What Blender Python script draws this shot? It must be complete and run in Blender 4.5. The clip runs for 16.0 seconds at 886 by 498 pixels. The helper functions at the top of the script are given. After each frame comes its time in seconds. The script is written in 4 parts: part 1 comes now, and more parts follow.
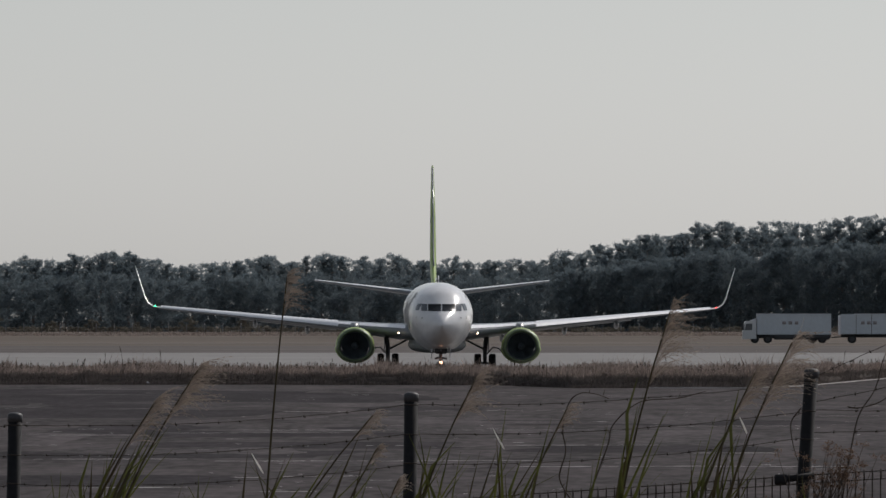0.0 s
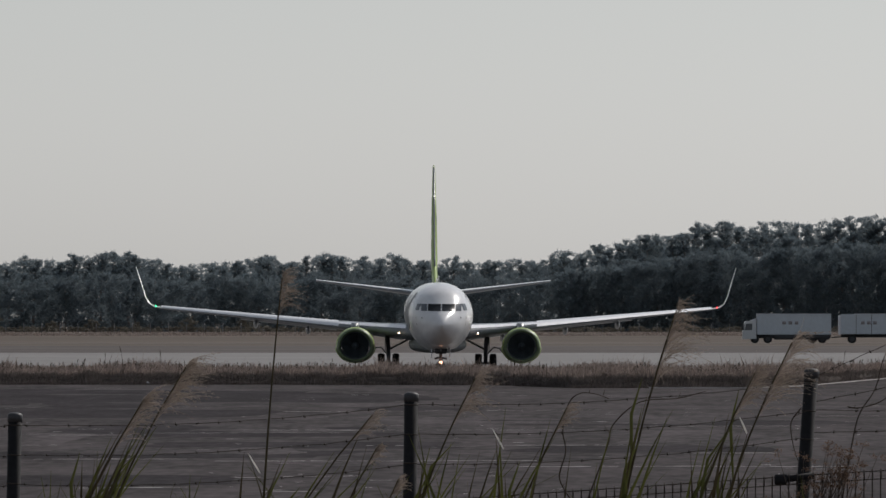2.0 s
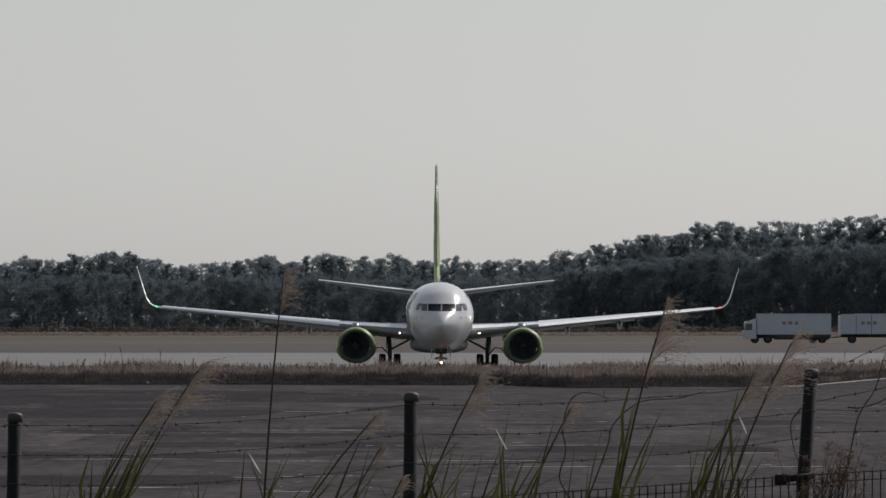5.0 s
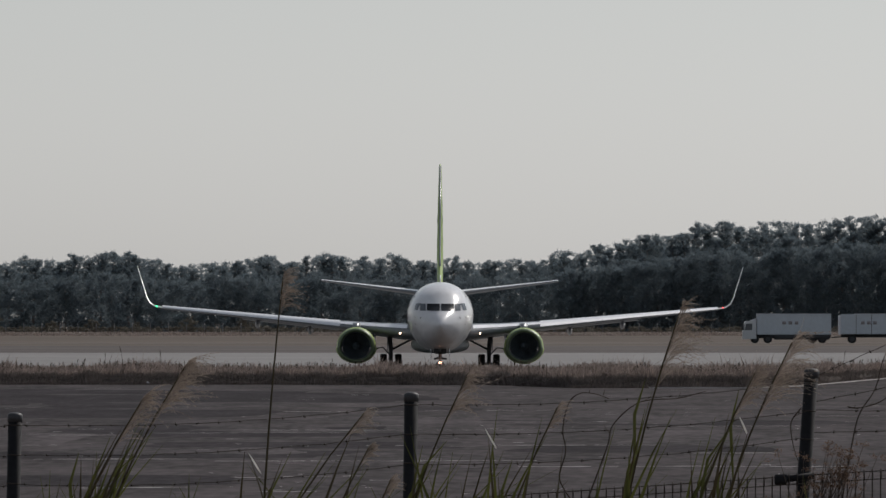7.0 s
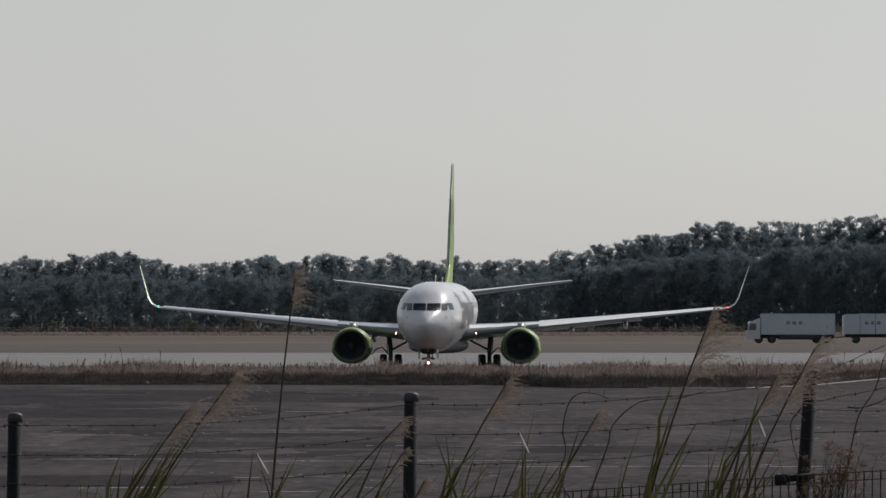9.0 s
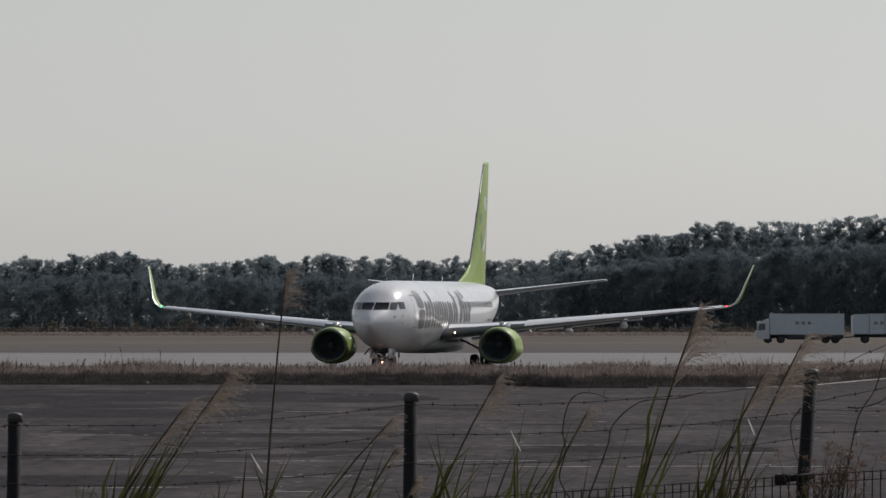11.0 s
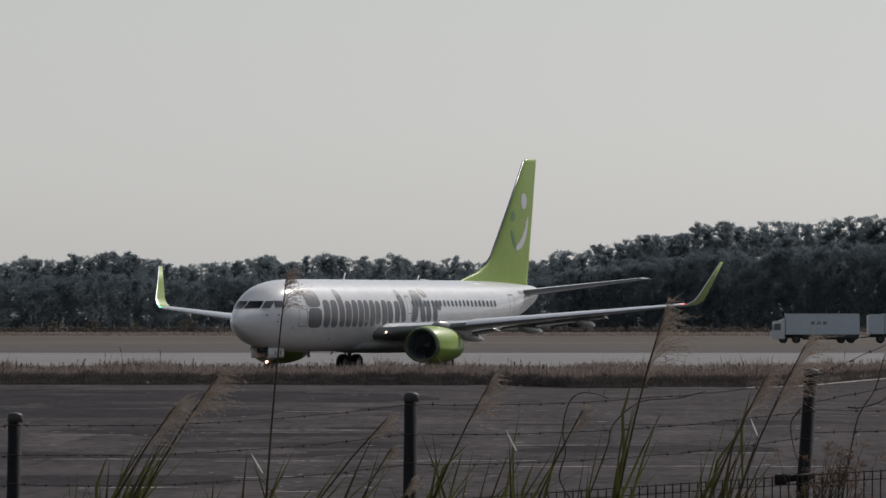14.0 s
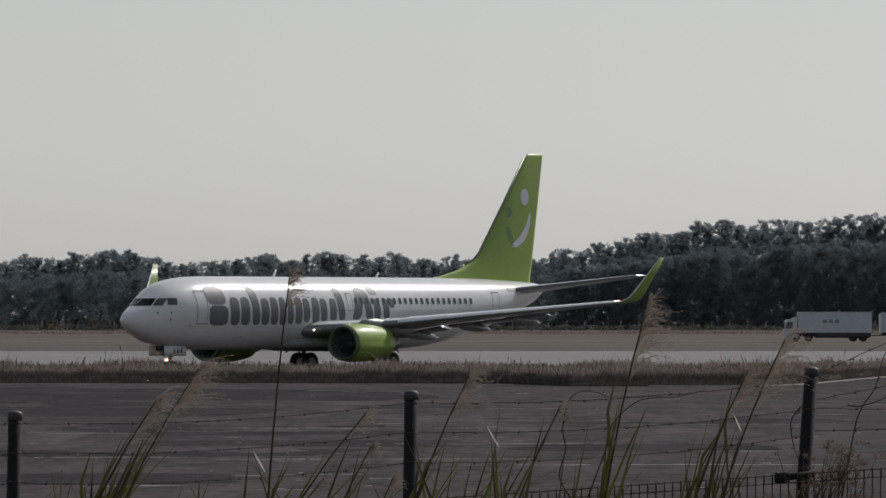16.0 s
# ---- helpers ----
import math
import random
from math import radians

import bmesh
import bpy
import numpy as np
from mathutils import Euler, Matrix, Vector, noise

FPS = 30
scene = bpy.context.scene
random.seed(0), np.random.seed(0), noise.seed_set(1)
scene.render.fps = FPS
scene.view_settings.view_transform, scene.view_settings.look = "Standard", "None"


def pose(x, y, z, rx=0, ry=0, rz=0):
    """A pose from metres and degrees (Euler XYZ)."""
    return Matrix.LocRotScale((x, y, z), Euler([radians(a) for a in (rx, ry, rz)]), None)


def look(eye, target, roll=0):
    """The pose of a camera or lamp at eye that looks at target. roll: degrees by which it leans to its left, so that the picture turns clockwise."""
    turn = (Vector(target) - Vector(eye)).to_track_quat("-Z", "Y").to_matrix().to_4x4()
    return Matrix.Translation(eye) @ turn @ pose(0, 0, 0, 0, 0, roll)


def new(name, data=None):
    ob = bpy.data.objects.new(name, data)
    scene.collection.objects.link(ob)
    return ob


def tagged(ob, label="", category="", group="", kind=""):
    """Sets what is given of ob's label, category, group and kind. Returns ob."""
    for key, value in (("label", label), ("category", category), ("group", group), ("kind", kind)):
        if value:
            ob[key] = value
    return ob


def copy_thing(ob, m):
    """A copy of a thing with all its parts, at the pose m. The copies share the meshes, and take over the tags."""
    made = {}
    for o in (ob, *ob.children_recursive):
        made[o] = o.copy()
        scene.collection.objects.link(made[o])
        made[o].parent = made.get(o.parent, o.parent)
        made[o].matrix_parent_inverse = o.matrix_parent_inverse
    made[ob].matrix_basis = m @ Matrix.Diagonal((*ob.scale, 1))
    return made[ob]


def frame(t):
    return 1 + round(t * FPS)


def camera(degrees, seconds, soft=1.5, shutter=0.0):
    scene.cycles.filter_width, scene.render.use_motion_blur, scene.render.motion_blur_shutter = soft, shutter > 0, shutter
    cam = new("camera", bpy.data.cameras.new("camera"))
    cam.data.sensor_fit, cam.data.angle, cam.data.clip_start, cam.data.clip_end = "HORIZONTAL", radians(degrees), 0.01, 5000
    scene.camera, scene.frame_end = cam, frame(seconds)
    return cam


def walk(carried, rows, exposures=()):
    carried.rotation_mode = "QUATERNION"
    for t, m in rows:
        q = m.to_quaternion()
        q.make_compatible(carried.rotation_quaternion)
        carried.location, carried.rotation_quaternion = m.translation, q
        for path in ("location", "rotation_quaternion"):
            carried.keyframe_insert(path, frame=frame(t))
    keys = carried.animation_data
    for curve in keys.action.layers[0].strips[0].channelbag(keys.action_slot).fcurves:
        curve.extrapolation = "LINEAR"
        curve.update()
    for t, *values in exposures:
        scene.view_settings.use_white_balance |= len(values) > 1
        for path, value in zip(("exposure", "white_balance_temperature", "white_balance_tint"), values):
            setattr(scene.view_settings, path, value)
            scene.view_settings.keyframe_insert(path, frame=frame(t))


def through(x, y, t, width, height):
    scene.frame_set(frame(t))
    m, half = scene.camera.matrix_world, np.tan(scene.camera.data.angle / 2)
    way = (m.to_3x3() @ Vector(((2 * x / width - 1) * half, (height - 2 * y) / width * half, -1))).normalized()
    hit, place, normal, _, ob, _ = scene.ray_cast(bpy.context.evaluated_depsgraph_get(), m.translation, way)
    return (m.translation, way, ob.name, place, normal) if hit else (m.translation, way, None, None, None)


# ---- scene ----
# A tripod camera on a low bank looks over an airfield fence; y runs away from it.
EYE = (0.0, 0.0, 3.35)
TILT = 90.490
cam = camera(6.4665, 16.0, soft=1.5)
walk(cam, [(0, pose(*EYE, TILT)), (15.6, pose(*EYE, TILT)), (16, pose(*EYE, TILT - 0.0125))], exposures=[(0, 0.03, 6050, 10), (16, 0.03, 6050, 10)])

# ---- light: a hazy sky and a sun behind and beside the aircraft ----
SUN_AZ, SUN_EL = 39.0, 39.0
world = bpy.data.worlds.new("sky")
scene.world = world
world.use_nodes = True
wn, wl = world.node_tree.nodes, world.node_tree.links
wn.clear()
sky = wn.new("ShaderNodeTexSky")
sky.sky_type, sky.sun_disc = "NISHITA", False
sky.sun_elevation, sky.sun_rotation = radians(SUN_EL), radians(SUN_AZ)
sky.air_density, sky.dust_density, sky.ozone_density = 1.35, 0.55, 1.0
pale = wn.new("ShaderNodeHueSaturation")
pale.inputs["Saturation"].default_value = 0.26
back = wn.new("ShaderNodeBackground")
back.inputs["Strength"].default_value = 0.061
wout = wn.new("ShaderNodeOutputWorld")
wl.new(sky.outputs[0], pale.inputs["Color"])
wl.new(pale.outputs[0], back.inputs["Color"])
wl.new(back.outputs[0], wout.inputs["Surface"])
sun = new("sun", bpy.data.lights.new("sun", "SUN"))
sun.data.energy, sun.data.angle, sun.data.color = 2.8, radians(0.6), (1.0, 0.9, 0.79)
SUN_DIR = Vector((math.sin(radians(SUN_AZ)) * math.cos(radians(SUN_EL)), math.cos(radians(SUN_AZ)) * math.cos(radians(SUN_EL)), math.sin(radians(SUN_EL))))
sun.matrix_world = look(SUN_DIR * 100, (0, 0, 0))


# ---- materials ----
def mat(name, color, rough=0.6, metal=0.0, spread=0.15, fine=20.0, coarse=1.5, bump=0.0, coat=0.0, island=0.0, stretch=(1, 1, 1), spec=0.5, dirt=None, per_object=0.0, lo_hi=(0.32, 0.68)):
    """A surface with grain at two scales, optional relief, and a tint that differs from piece to piece."""
    m = bpy.data.materials.new(name)
    m.use_nodes = True
    n, k = m.node_tree.nodes, m.node_tree.links
    b = n["Principled BSDF"]
    b.inputs["Roughness"].default_value, b.inputs["Metallic"].default_value = rough, metal
    b.inputs["Coat Weight"].default_value = coat
    b.inputs["Coat Roughness"].default_value = 0.2
    b.inputs["Specular IOR Level"].default_value = spec
    co = n.new("ShaderNodeTexCoord")
    mp = n.new("ShaderNodeMapping")
    mp.inputs["Scale"].default_value = stretch
    k.new(co.outputs["Object"], mp.inputs["Vector"])
    a, c = n.new("ShaderNodeTexNoise"), n.new("ShaderNodeTexNoise")
    a.inputs["Scale"].default_value, c.inputs["Scale"].default_value = fine, coarse
    a.inputs["Detail"].default_value, c.inputs["Detail"].default_value = 6, 8
    c.inputs["Roughness"].default_value = 0.62
    for q in (a, c):
        k.new(mp.outputs[0], q.inputs["Vector"])
    add = n.new("ShaderNodeMath")
    add.operation = "MULTIPLY_ADD"
    add.inputs[1].default_value = 0.45
    k.new(a.outputs["Fac"], add.inputs[0])
    half = n.new("ShaderNodeMath")
    half.operation = "MULTIPLY"
    half.inputs[1].default_value = 0.55
    k.new(c.outputs["Fac"], half.inputs[0])
    k.new(half.outputs[0], add.inputs[2])
    ramp = n.new("ShaderNodeMapRange")
    ramp.inputs["From Min"].default_value, ramp.inputs["From Max"].default_value = lo_hi
    ramp.inputs["To Min"].default_value, ramp.inputs["To Max"].default_value = 0.0, 1.0
    k.new(add.outputs[0], ramp.inputs["Value"])
    mix = n.new("ShaderNodeMix")
    mix.data_type = "RGBA"
    k.new(ramp.outputs[0], mix.inputs["Factor"])
    lo = dirt or tuple(v * (1 - spread) for v in color)
    mix.inputs["A"].default_value = (*lo, 1)
    mix.inputs["B"].default_value = (*[min(1, v * (1 + spread)) for v in color], 1)
    out = mix.outputs["Result"]
    if island or per_object:
        g = n.new("ShaderNodeNewGeometry") if island else n.new("ShaderNodeObjectInfo")
        sc = n.new("ShaderNodeMapRange")
        w = island or per_object
        sc.inputs["To Min"].default_value, sc.inputs["To Max"].default_value = 1 - w, 1 + w
        k.new(g.outputs["Random Per Island"] if island else g.outputs["Random"], sc.inputs["Value"])
        h = n.new("ShaderNodeHueSaturation")
        k.new(sc.outputs[0], h.inputs["Value"])
        k.new(out, h.inputs["Color"])
        out = h.outputs[0]
    k.new(out, b.inputs["Base Color"])
    if bump:
        bp = n.new("ShaderNodeBump")
        bp.inputs["Strength"].default_value, bp.inputs["Distance"].default_value = 0.6, bump
        k.new(add.outputs[0], bp.inputs["Height"])
        k.new(bp.outputs[0], b.inputs["Normal"])
    return m


def glow(name, color, power):
    m = bpy.data.materials.new(name)
    m.use_nodes = True
    b = m.node_tree.nodes["Principled BSDF"]
    b.inputs["Base Color"].default_value = (*color, 1)
    b.inputs["Emission Color"].default_value = (*color, 1)
    b.inputs["Emission Strength"].default_value = power
    return m


def leafy(name, color, island=0.3, through=0.35, sheen=0.0, porous=0.0):
    """Thin foliage that lets part of the light through."""
    m = mat(name, color, 0.7, spread=0.25, fine=3, coarse=0.4, island=island, spec=0.2)
    n, k = m.node_tree.nodes, m.node_tree.links
    t = n.new("ShaderNodeBsdfTranslucent")
    b = n["Principled BSDF"]
    src = b.inputs["Base Color"].links[0].from_socket
    k.new(src, t.inputs["Color"])
    mx = n.new("ShaderNodeMixShader")
    mx.inputs[0].default_value = through
    k.new(b.outputs[0], mx.inputs[1])
    k.new(t.outputs[0], mx.inputs[2])
    out = mx
    if porous:  # a tuft of needles or hairs has gaps between them
        gap, px = n.new("ShaderNodeBsdfTransparent"), n.new("ShaderNodeMixShader")
        px.inputs[0].default_value = porous
        k.new(mx.outputs[0], px.inputs[1])
        k.new(gap.outputs[0], px.inputs[2])
        out = px
    k.new(out.outputs[0], n["Material Output"].inputs["Surface"])
    # bluish sheen, used on the far pines to imitate haze
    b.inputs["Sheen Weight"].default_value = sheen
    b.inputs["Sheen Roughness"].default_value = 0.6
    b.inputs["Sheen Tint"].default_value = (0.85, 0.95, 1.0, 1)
    return m


WHITE = mat("white_aircraft_paint", (0.71, 0.71, 0.725), 0.6, spread=0.1, fine=3, coarse=0.5, coat=1.0, stretch=(0.4, 1, 1), spec=0.08)
GREEN = mat("green_aircraft_paint", (0.265, 0.37, 0.075), 0.5, spread=0.1, fine=5, coarse=0.6, coat=0.2, spec=0.25)
GREY_WING = mat("grey_wing_paint", (0.2, 0.212, 0.232), 0.34, spread=0.12, fine=4, coarse=0.5, coat=0.2)
# grey darkened to paint the shadow under the fuselage
BELLY = mat("belly_grey_shade", (0.26, 0.27, 0.28), 0.5, spread=0.2, fine=4, coarse=0.6)
# polished metal, near white so upper edges also carry painted sun glints
SLAT = mat("polished_leading_edge", (0.9, 0.9, 0.91), 0.42, 0.75, spread=0.06, fine=5)
TITLE = mat("grey_title_paint", (0.135, 0.135, 0.15), 0.5, spread=0.12, fine=3, coarse=0.8)
PALE = mat("pale_mark_paint", (0.62, 0.62, 0.66), 0.5, spread=0.06)
DEEP_GREEN = mat("deep_green_paint", (0.115, 0.23, 0.09), 0.4, spread=0.05)
LINE = mat("panel_gap", (0.12, 0.12, 0.12), 0.6, spread=0.1)
DARK = mat("dark_metal", (0.075, 0.09, 0.105), 0.6, 0.0, spread=0.2)
FAN = mat("fan_titanium", (0.075, 0.092, 0.105), 0.5, 0.0, spread=0.2)
LIP = mat("bare_metal_lip", (0.1, 0.135, 0.07), 0.5, 0.1, spread=0.12)
STEEL = mat("gear_steel", (0.2, 0.2, 0.21), 0.5, 0.3, spread=0.2, fine=30)
RUBBER = mat("tyre_rubber", (0.02, 0.02, 0.021), 0.85, spread=0.2, fine=30)
RIM = mat("wheel_rim", (0.3, 0.3, 0.31), 0.5, 0.6)
GLASS = mat("dark_window_glass", (0.012, 0.014, 0.018), 0.2, spread=0.1, spec=0.12)
# base colour lightened to stand in for sky mirrored in side panes
SIDE_GLASS = mat("side_glass_painted_sky", (0.075, 0.085, 0.1), 0.15, spread=0.1, spec=0.6)
CABIN = mat("cabin_window", (0.07, 0.075, 0.085), 0.2, spread=0.1)
ASPHALT = mat("worn_asphalt", (0.0525, 0.045, 0.0465), 0.95, spread=0.6, fine=1.1, coarse=0.16, bump=0.03, spec=0.06, lo_hi=(0.38, 0.64), stretch=(2.4, 0.42, 1))
CONCRETE = mat("pale_concrete", (0.18, 0.173, 0.17), 0.85, spread=0.22, fine=1.0, coarse=0.05, bump=0.01, spec=0.3)
KERB = mat("pale_kerb", (0.34, 0.32, 0.31), 0.9, spread=0.35, fine=4, coarse=0.6, spec=0.2)
ROADWAY = mat("grey_road", (0.12, 0.105, 0.09), 0.9, spread=0.2, fine=1.0, coarse=0.05, bump=0.01, spec=0.2)
SHOULDER = mat("worn_shoulder", (0.098, 0.086, 0.082), 0.95, spread=0.3, fine=0.8, coarse=0.04, bump=0.02, spec=0.1)
DRY = mat("dry_grass_ground", (0.11, 0.09, 0.076), 0.95, spread=0.5, fine=0.12, coarse=0.012, stretch=(0.5, 1, 1), bump=0.12, lo_hi=(0.25, 0.75), spec=0.1)
STRAW = leafy("dry_grass_blades", (0.245, 0.2, 0.177), 0.6, 0.32)
# darker than the verge grass to paint the shade at its foot
SHADE_FRINGE = leafy("shade_dark_fringe", (0.14, 0.12, 0.11), 0.4, 0.2)
# pale blue-grey base and sheen stand in for haze over the wood
HAZED_PINE = leafy("hazed_pine_foliage", (0.148, 0.182, 0.202), 0.05, 0.55, 0.5, 0.32)
SHRUB = leafy("shrub_foliage", (0.13, 0.12, 0.1), 0.3, 0.35)
BARK = mat("pine_bark", (0.15, 0.135, 0.125), 0.95, spread=0.3, fine=6)
POST = mat("weathered_post", (0.014, 0.014, 0.016), 0.8, 0.0, spread=0.4, fine=40, coarse=6, bump=0.002, spec=0.2)
POST_CAP = mat("post_cap", (0.04, 0.04, 0.045), 0.6, 0.1, spread=0.3, fine=30)
WIRE = mat("rusty_wire", (0.05, 0.04, 0.035), 0.8, 0.3, spread=0.4, fine=60)
BLADE = leafy("green_reed_leaf", (0.088, 0.094, 0.028), 0.5, 0.4)
STEM = leafy("reed_stem", (0.075, 0.06, 0.032), 0.25, 0.1)
SEED = leafy("brown_seed_heads", (0.17, 0.115, 0.085), 0.3, 0.4)
PLUME = leafy("reed_plume", (0.36, 0.3, 0.25), 0.35, 0.5, 0.0, 0.3)
TWIG = mat("dead_twig", (0.06, 0.045, 0.035), 0.9, spread=0.3, fine=50)
TRUCK_WHITE = mat("truck_box_panel", (0.48, 0.525, 0.575), 0.5, spread=0.09, fine=3, coarse=0.4)
FADED = mat("faded_lettering", (0.27, 0.25, 0.26), 0.6, spread=0.1)
TRUCK_DARK = mat("truck_chassis", (0.04, 0.042, 0.045), 0.7, spread=0.2)
TRUCK_CAB = mat("truck_cab_paint", (0.5, 0.52, 0.54), 0.35, spread=0.06, coat=0.3)
LAMP_WHITE = glow("landing_lamp", (1.0, 0.68, 0.45), 6.0)
LAMP_WARM = glow("taxi_lamp", (1.0, 0.5, 0.3), 4.5)
LAMP_RED = glow("red_position_lamp", (1.0, 0.04, 0.04), 6.0)
LAMP_GREEN = glow("green_position_lamp", (0.03, 1.0, 0.35), 5.0)
# near white, painting sunlight on a few bent leaf tips
PALE_LEAF = leafy("sun_glint_leaf", (0.75, 0.73, 0.68), 0.1, 0.5)
SOIL = mat("dark_verge_soil", (0.068, 0.056, 0.05), 0.95, spread=0.35, fine=5, coarse=0.4, bump=0.05, spec=0.1)
PATCH_DARK = mat("dark_asphalt_patch", (0.027, 0.0225, 0.0255), 0.95, spread=0.6, fine=1.6, coarse=0.18, bump=0.03, spec=0.06, lo_hi=(0.4, 0.64), stretch=(2.4, 0.42, 1))
PATCH_PALE = mat("pale_asphalt_patch", (0.061, 0.053, 0.055), 0.95, spread=0.55, fine=1.3, coarse=0.15, bump=0.03, spec=0.06, lo_hi=(0.4, 0.62), stretch=(2.4, 0.42, 1))
# serves the filled cracks and the short painted glints
CRACK_GLINT = mat("pale_filler_and_glint", (0.27, 0.255, 0.25), 0.8, spread=0.5, fine=3, coarse=0.3)


# ---- mesh helpers ----
def part(name, bm, material, parent=None, label="", smooth=True):
    me = bpy.data.meshes.new(name)
    if smooth:
        for f in bm.faces:
            f.smooth = True
    bm.to_mesh(me)
    bm.free()
    me.materials.append(material)
    ob = new(name, me)
    ob.parent = parent
    return tagged(ob, label)


def holder(name, label, category, group="", kind=""):
    return tagged(new(name), label, category, group, kind)


def quick(name, verts, faces, material, smooth=False):
    me = bpy.data.meshes.new(name)
    me.from_pydata(verts, [], faces)
    me.materials.append(material)
    if smooth:
        me.shade_smooth()
    return new(name, me)


def loft(rings, cap=True, closed=True, bm=None):
    bm = bm or bmesh.new()
    vs = [[bm.verts.new(p) for p in r] for r in rings]
    n = len(rings[0])
    for a, b in zip(vs, vs[1:]):
        for i in range(n if closed else n - 1):
            j = (i + 1) % n
            bm.faces.new((a[i], a[j], b[j], b[i]))
    if cap and closed:
        bm.faces.new(vs[0][::-1])
        bm.faces.new(vs[-1])
    bmesh.ops.recalc_face_normals(bm, faces=bm.faces[:])
    return bm


def box(bm, x0, x1, y0, y1, z0, z1, bevel=0.0):
    m = Matrix.Translation(((x0 + x1) / 2, (y0 + y1) / 2, (z0 + z1) / 2)) @ Matrix.Diagonal((x1 - x0, y1 - y0, z1 - z0, 1))
    r = bmesh.ops.create_cube(bm, size=1, matrix=m)
    if bevel:
        es = list({e for v in r["verts"] for e in v.link_edges})
        bmesh.ops.bevel(bm, geom=es, offset=bevel, segments=2, affect="EDGES")
    return bm


def tube(bm, pts, radii, n=8):
    """A round bar through points, with a radius at each."""
    pts = [Vector(p) for p in pts]
    rings = []
    for i, p in enumerate(pts):
        d = (pts[min(i + 1, len(pts) - 1)] - pts[max(i - 1, 0)]).normalized()
        u = d.orthogonal().normalized() if i == 0 else (u - d * u.dot(d)).normalized()
        w = d.cross(u)
        r = radii[i] if isinstance(radii, (list, tuple)) else radii
        rings.append([p + (u * math.cos(2 * math.pi * k / n) + w * math.sin(2 * math.pi * k / n)) * r for k in range(n)])
    return loft(rings, bm=bm)


def lathe(bm, profile, axis_at, n=32, axis="x", squash=None):
    """Turns (along, radius) pairs round an axis."""
    rings = []
    for s, r in profile:
        ring = []
        for k in range(n):
            a = 2 * math.pi * k / n
            c, d = r * math.cos(a), r * math.sin(a)
            if squash:
                c, d = squash(c, d)
            ring.append(Vector(axis_at) + (Vector((s, c, d)) if axis == "x" else Vector((c, s, d)) if axis == "y" else Vector((c, d, s))))
        rings.append(ring)
    return loft(rings, cap=False, bm=bm)


def wheel(name, at, radius, width, parent, label="", hub=None):
    """A tyre with its rim; the axle runs along y."""
    h, r = width / 2, radius
    prof = [(-h * 0.7, r * 0.55), (-h, r * 0.7), (-h, r * 0.88), (-h * 0.7, r * 0.98), (0, r), (h * 0.7, r * 0.98), (h, r * 0.88), (h, r * 0.7), (h * 0.7, r * 0.55)]
    w = part(name, lathe(bmesh.new(), prof, at, 28, "y"), RUBBER, parent, label)
    part("rim", lathe(bmesh.new(), [(-h * 0.6, 0.01), (-h * 0.5, r * 0.3), (-h * 0.75, r * 0.56), (h * 0.75, r * 0.56), (h * 0.5, r * 0.3), (h * 0.6, 0.01)], at, 24, "y"), hub or RIM, w)
    return w


def curve_at(xs, ys, x):
    """A smooth curve through knots that does not overshoot."""
    xs, ys = np.asarray(xs, float), np.asarray(ys, float)
    h, d = np.diff(xs), np.diff(ys) / np.diff(xs)
    m = np.zeros(len(xs))
    for i in range(1, len(xs) - 1):
        if d[i - 1] * d[i] > 0:
            m[i] = 2 / (1 / d[i - 1] + 1 / d[i])
    m[0], m[-1] = d[0], d[-1]
    i = int(np.clip(np.searchsorted(xs, x) - 1, 0, len(xs) - 2))
    t = np.clip((x - xs[i]) / h[i], 0, 1)
    return float((2 * t**3 - 3 * t**2 + 1) * ys[i] + (t**3 - 2 * t**2 + t) * h[i] * m[i] + (-2 * t**3 + 3 * t**2) * ys[i + 1] + (t**3 - t**2) * h[i] * m[i + 1])


# ---- the ground: one sheet from the bank to the horizon ----
def ground_z(y):
    """Height of the land: the bank near the camera, then the flat airfield."""
    return float(np.interp(y, [-60, -4, 6, 40, 62, 4600], [0.6, 1.72, 1.7, 1.2, 0.0, 0.0]))


def verge_front(x):
    return float(np.interp(x, [-60, -8, 3, 6, 14, 17, 24, 40], [381, 381, 377, 363, 362, 372, 420, 432]))


def strip(name, ys, z, material, label, kind="structure"):
    """A flat piece of pavement with a real edge, from rows of (y, x0, x1)."""
    bm = bmesh.new()
    top = [(bm.verts.new((x0, y, z)), bm.verts.new((x1, y, z))) for y, x0, x1 in ys]
    for (a, b), (c, d) in zip(top, top[1:]):
        bm.faces.new((a, b, d, c))
    r = bmesh.ops.extrude_face_region(bm, geom=bm.faces[:])
    bmesh.ops.translate(bm, verts=[v for v in r["geom"] if isinstance(v, bmesh.types.BMVert)], vec=(0, 0, -0.05))
    bmesh.ops.recalc_face_normals(bm, faces=bm.faces[:])
    return tagged(part(name, bm, material, smooth=False), label, "pavement", kind=kind)


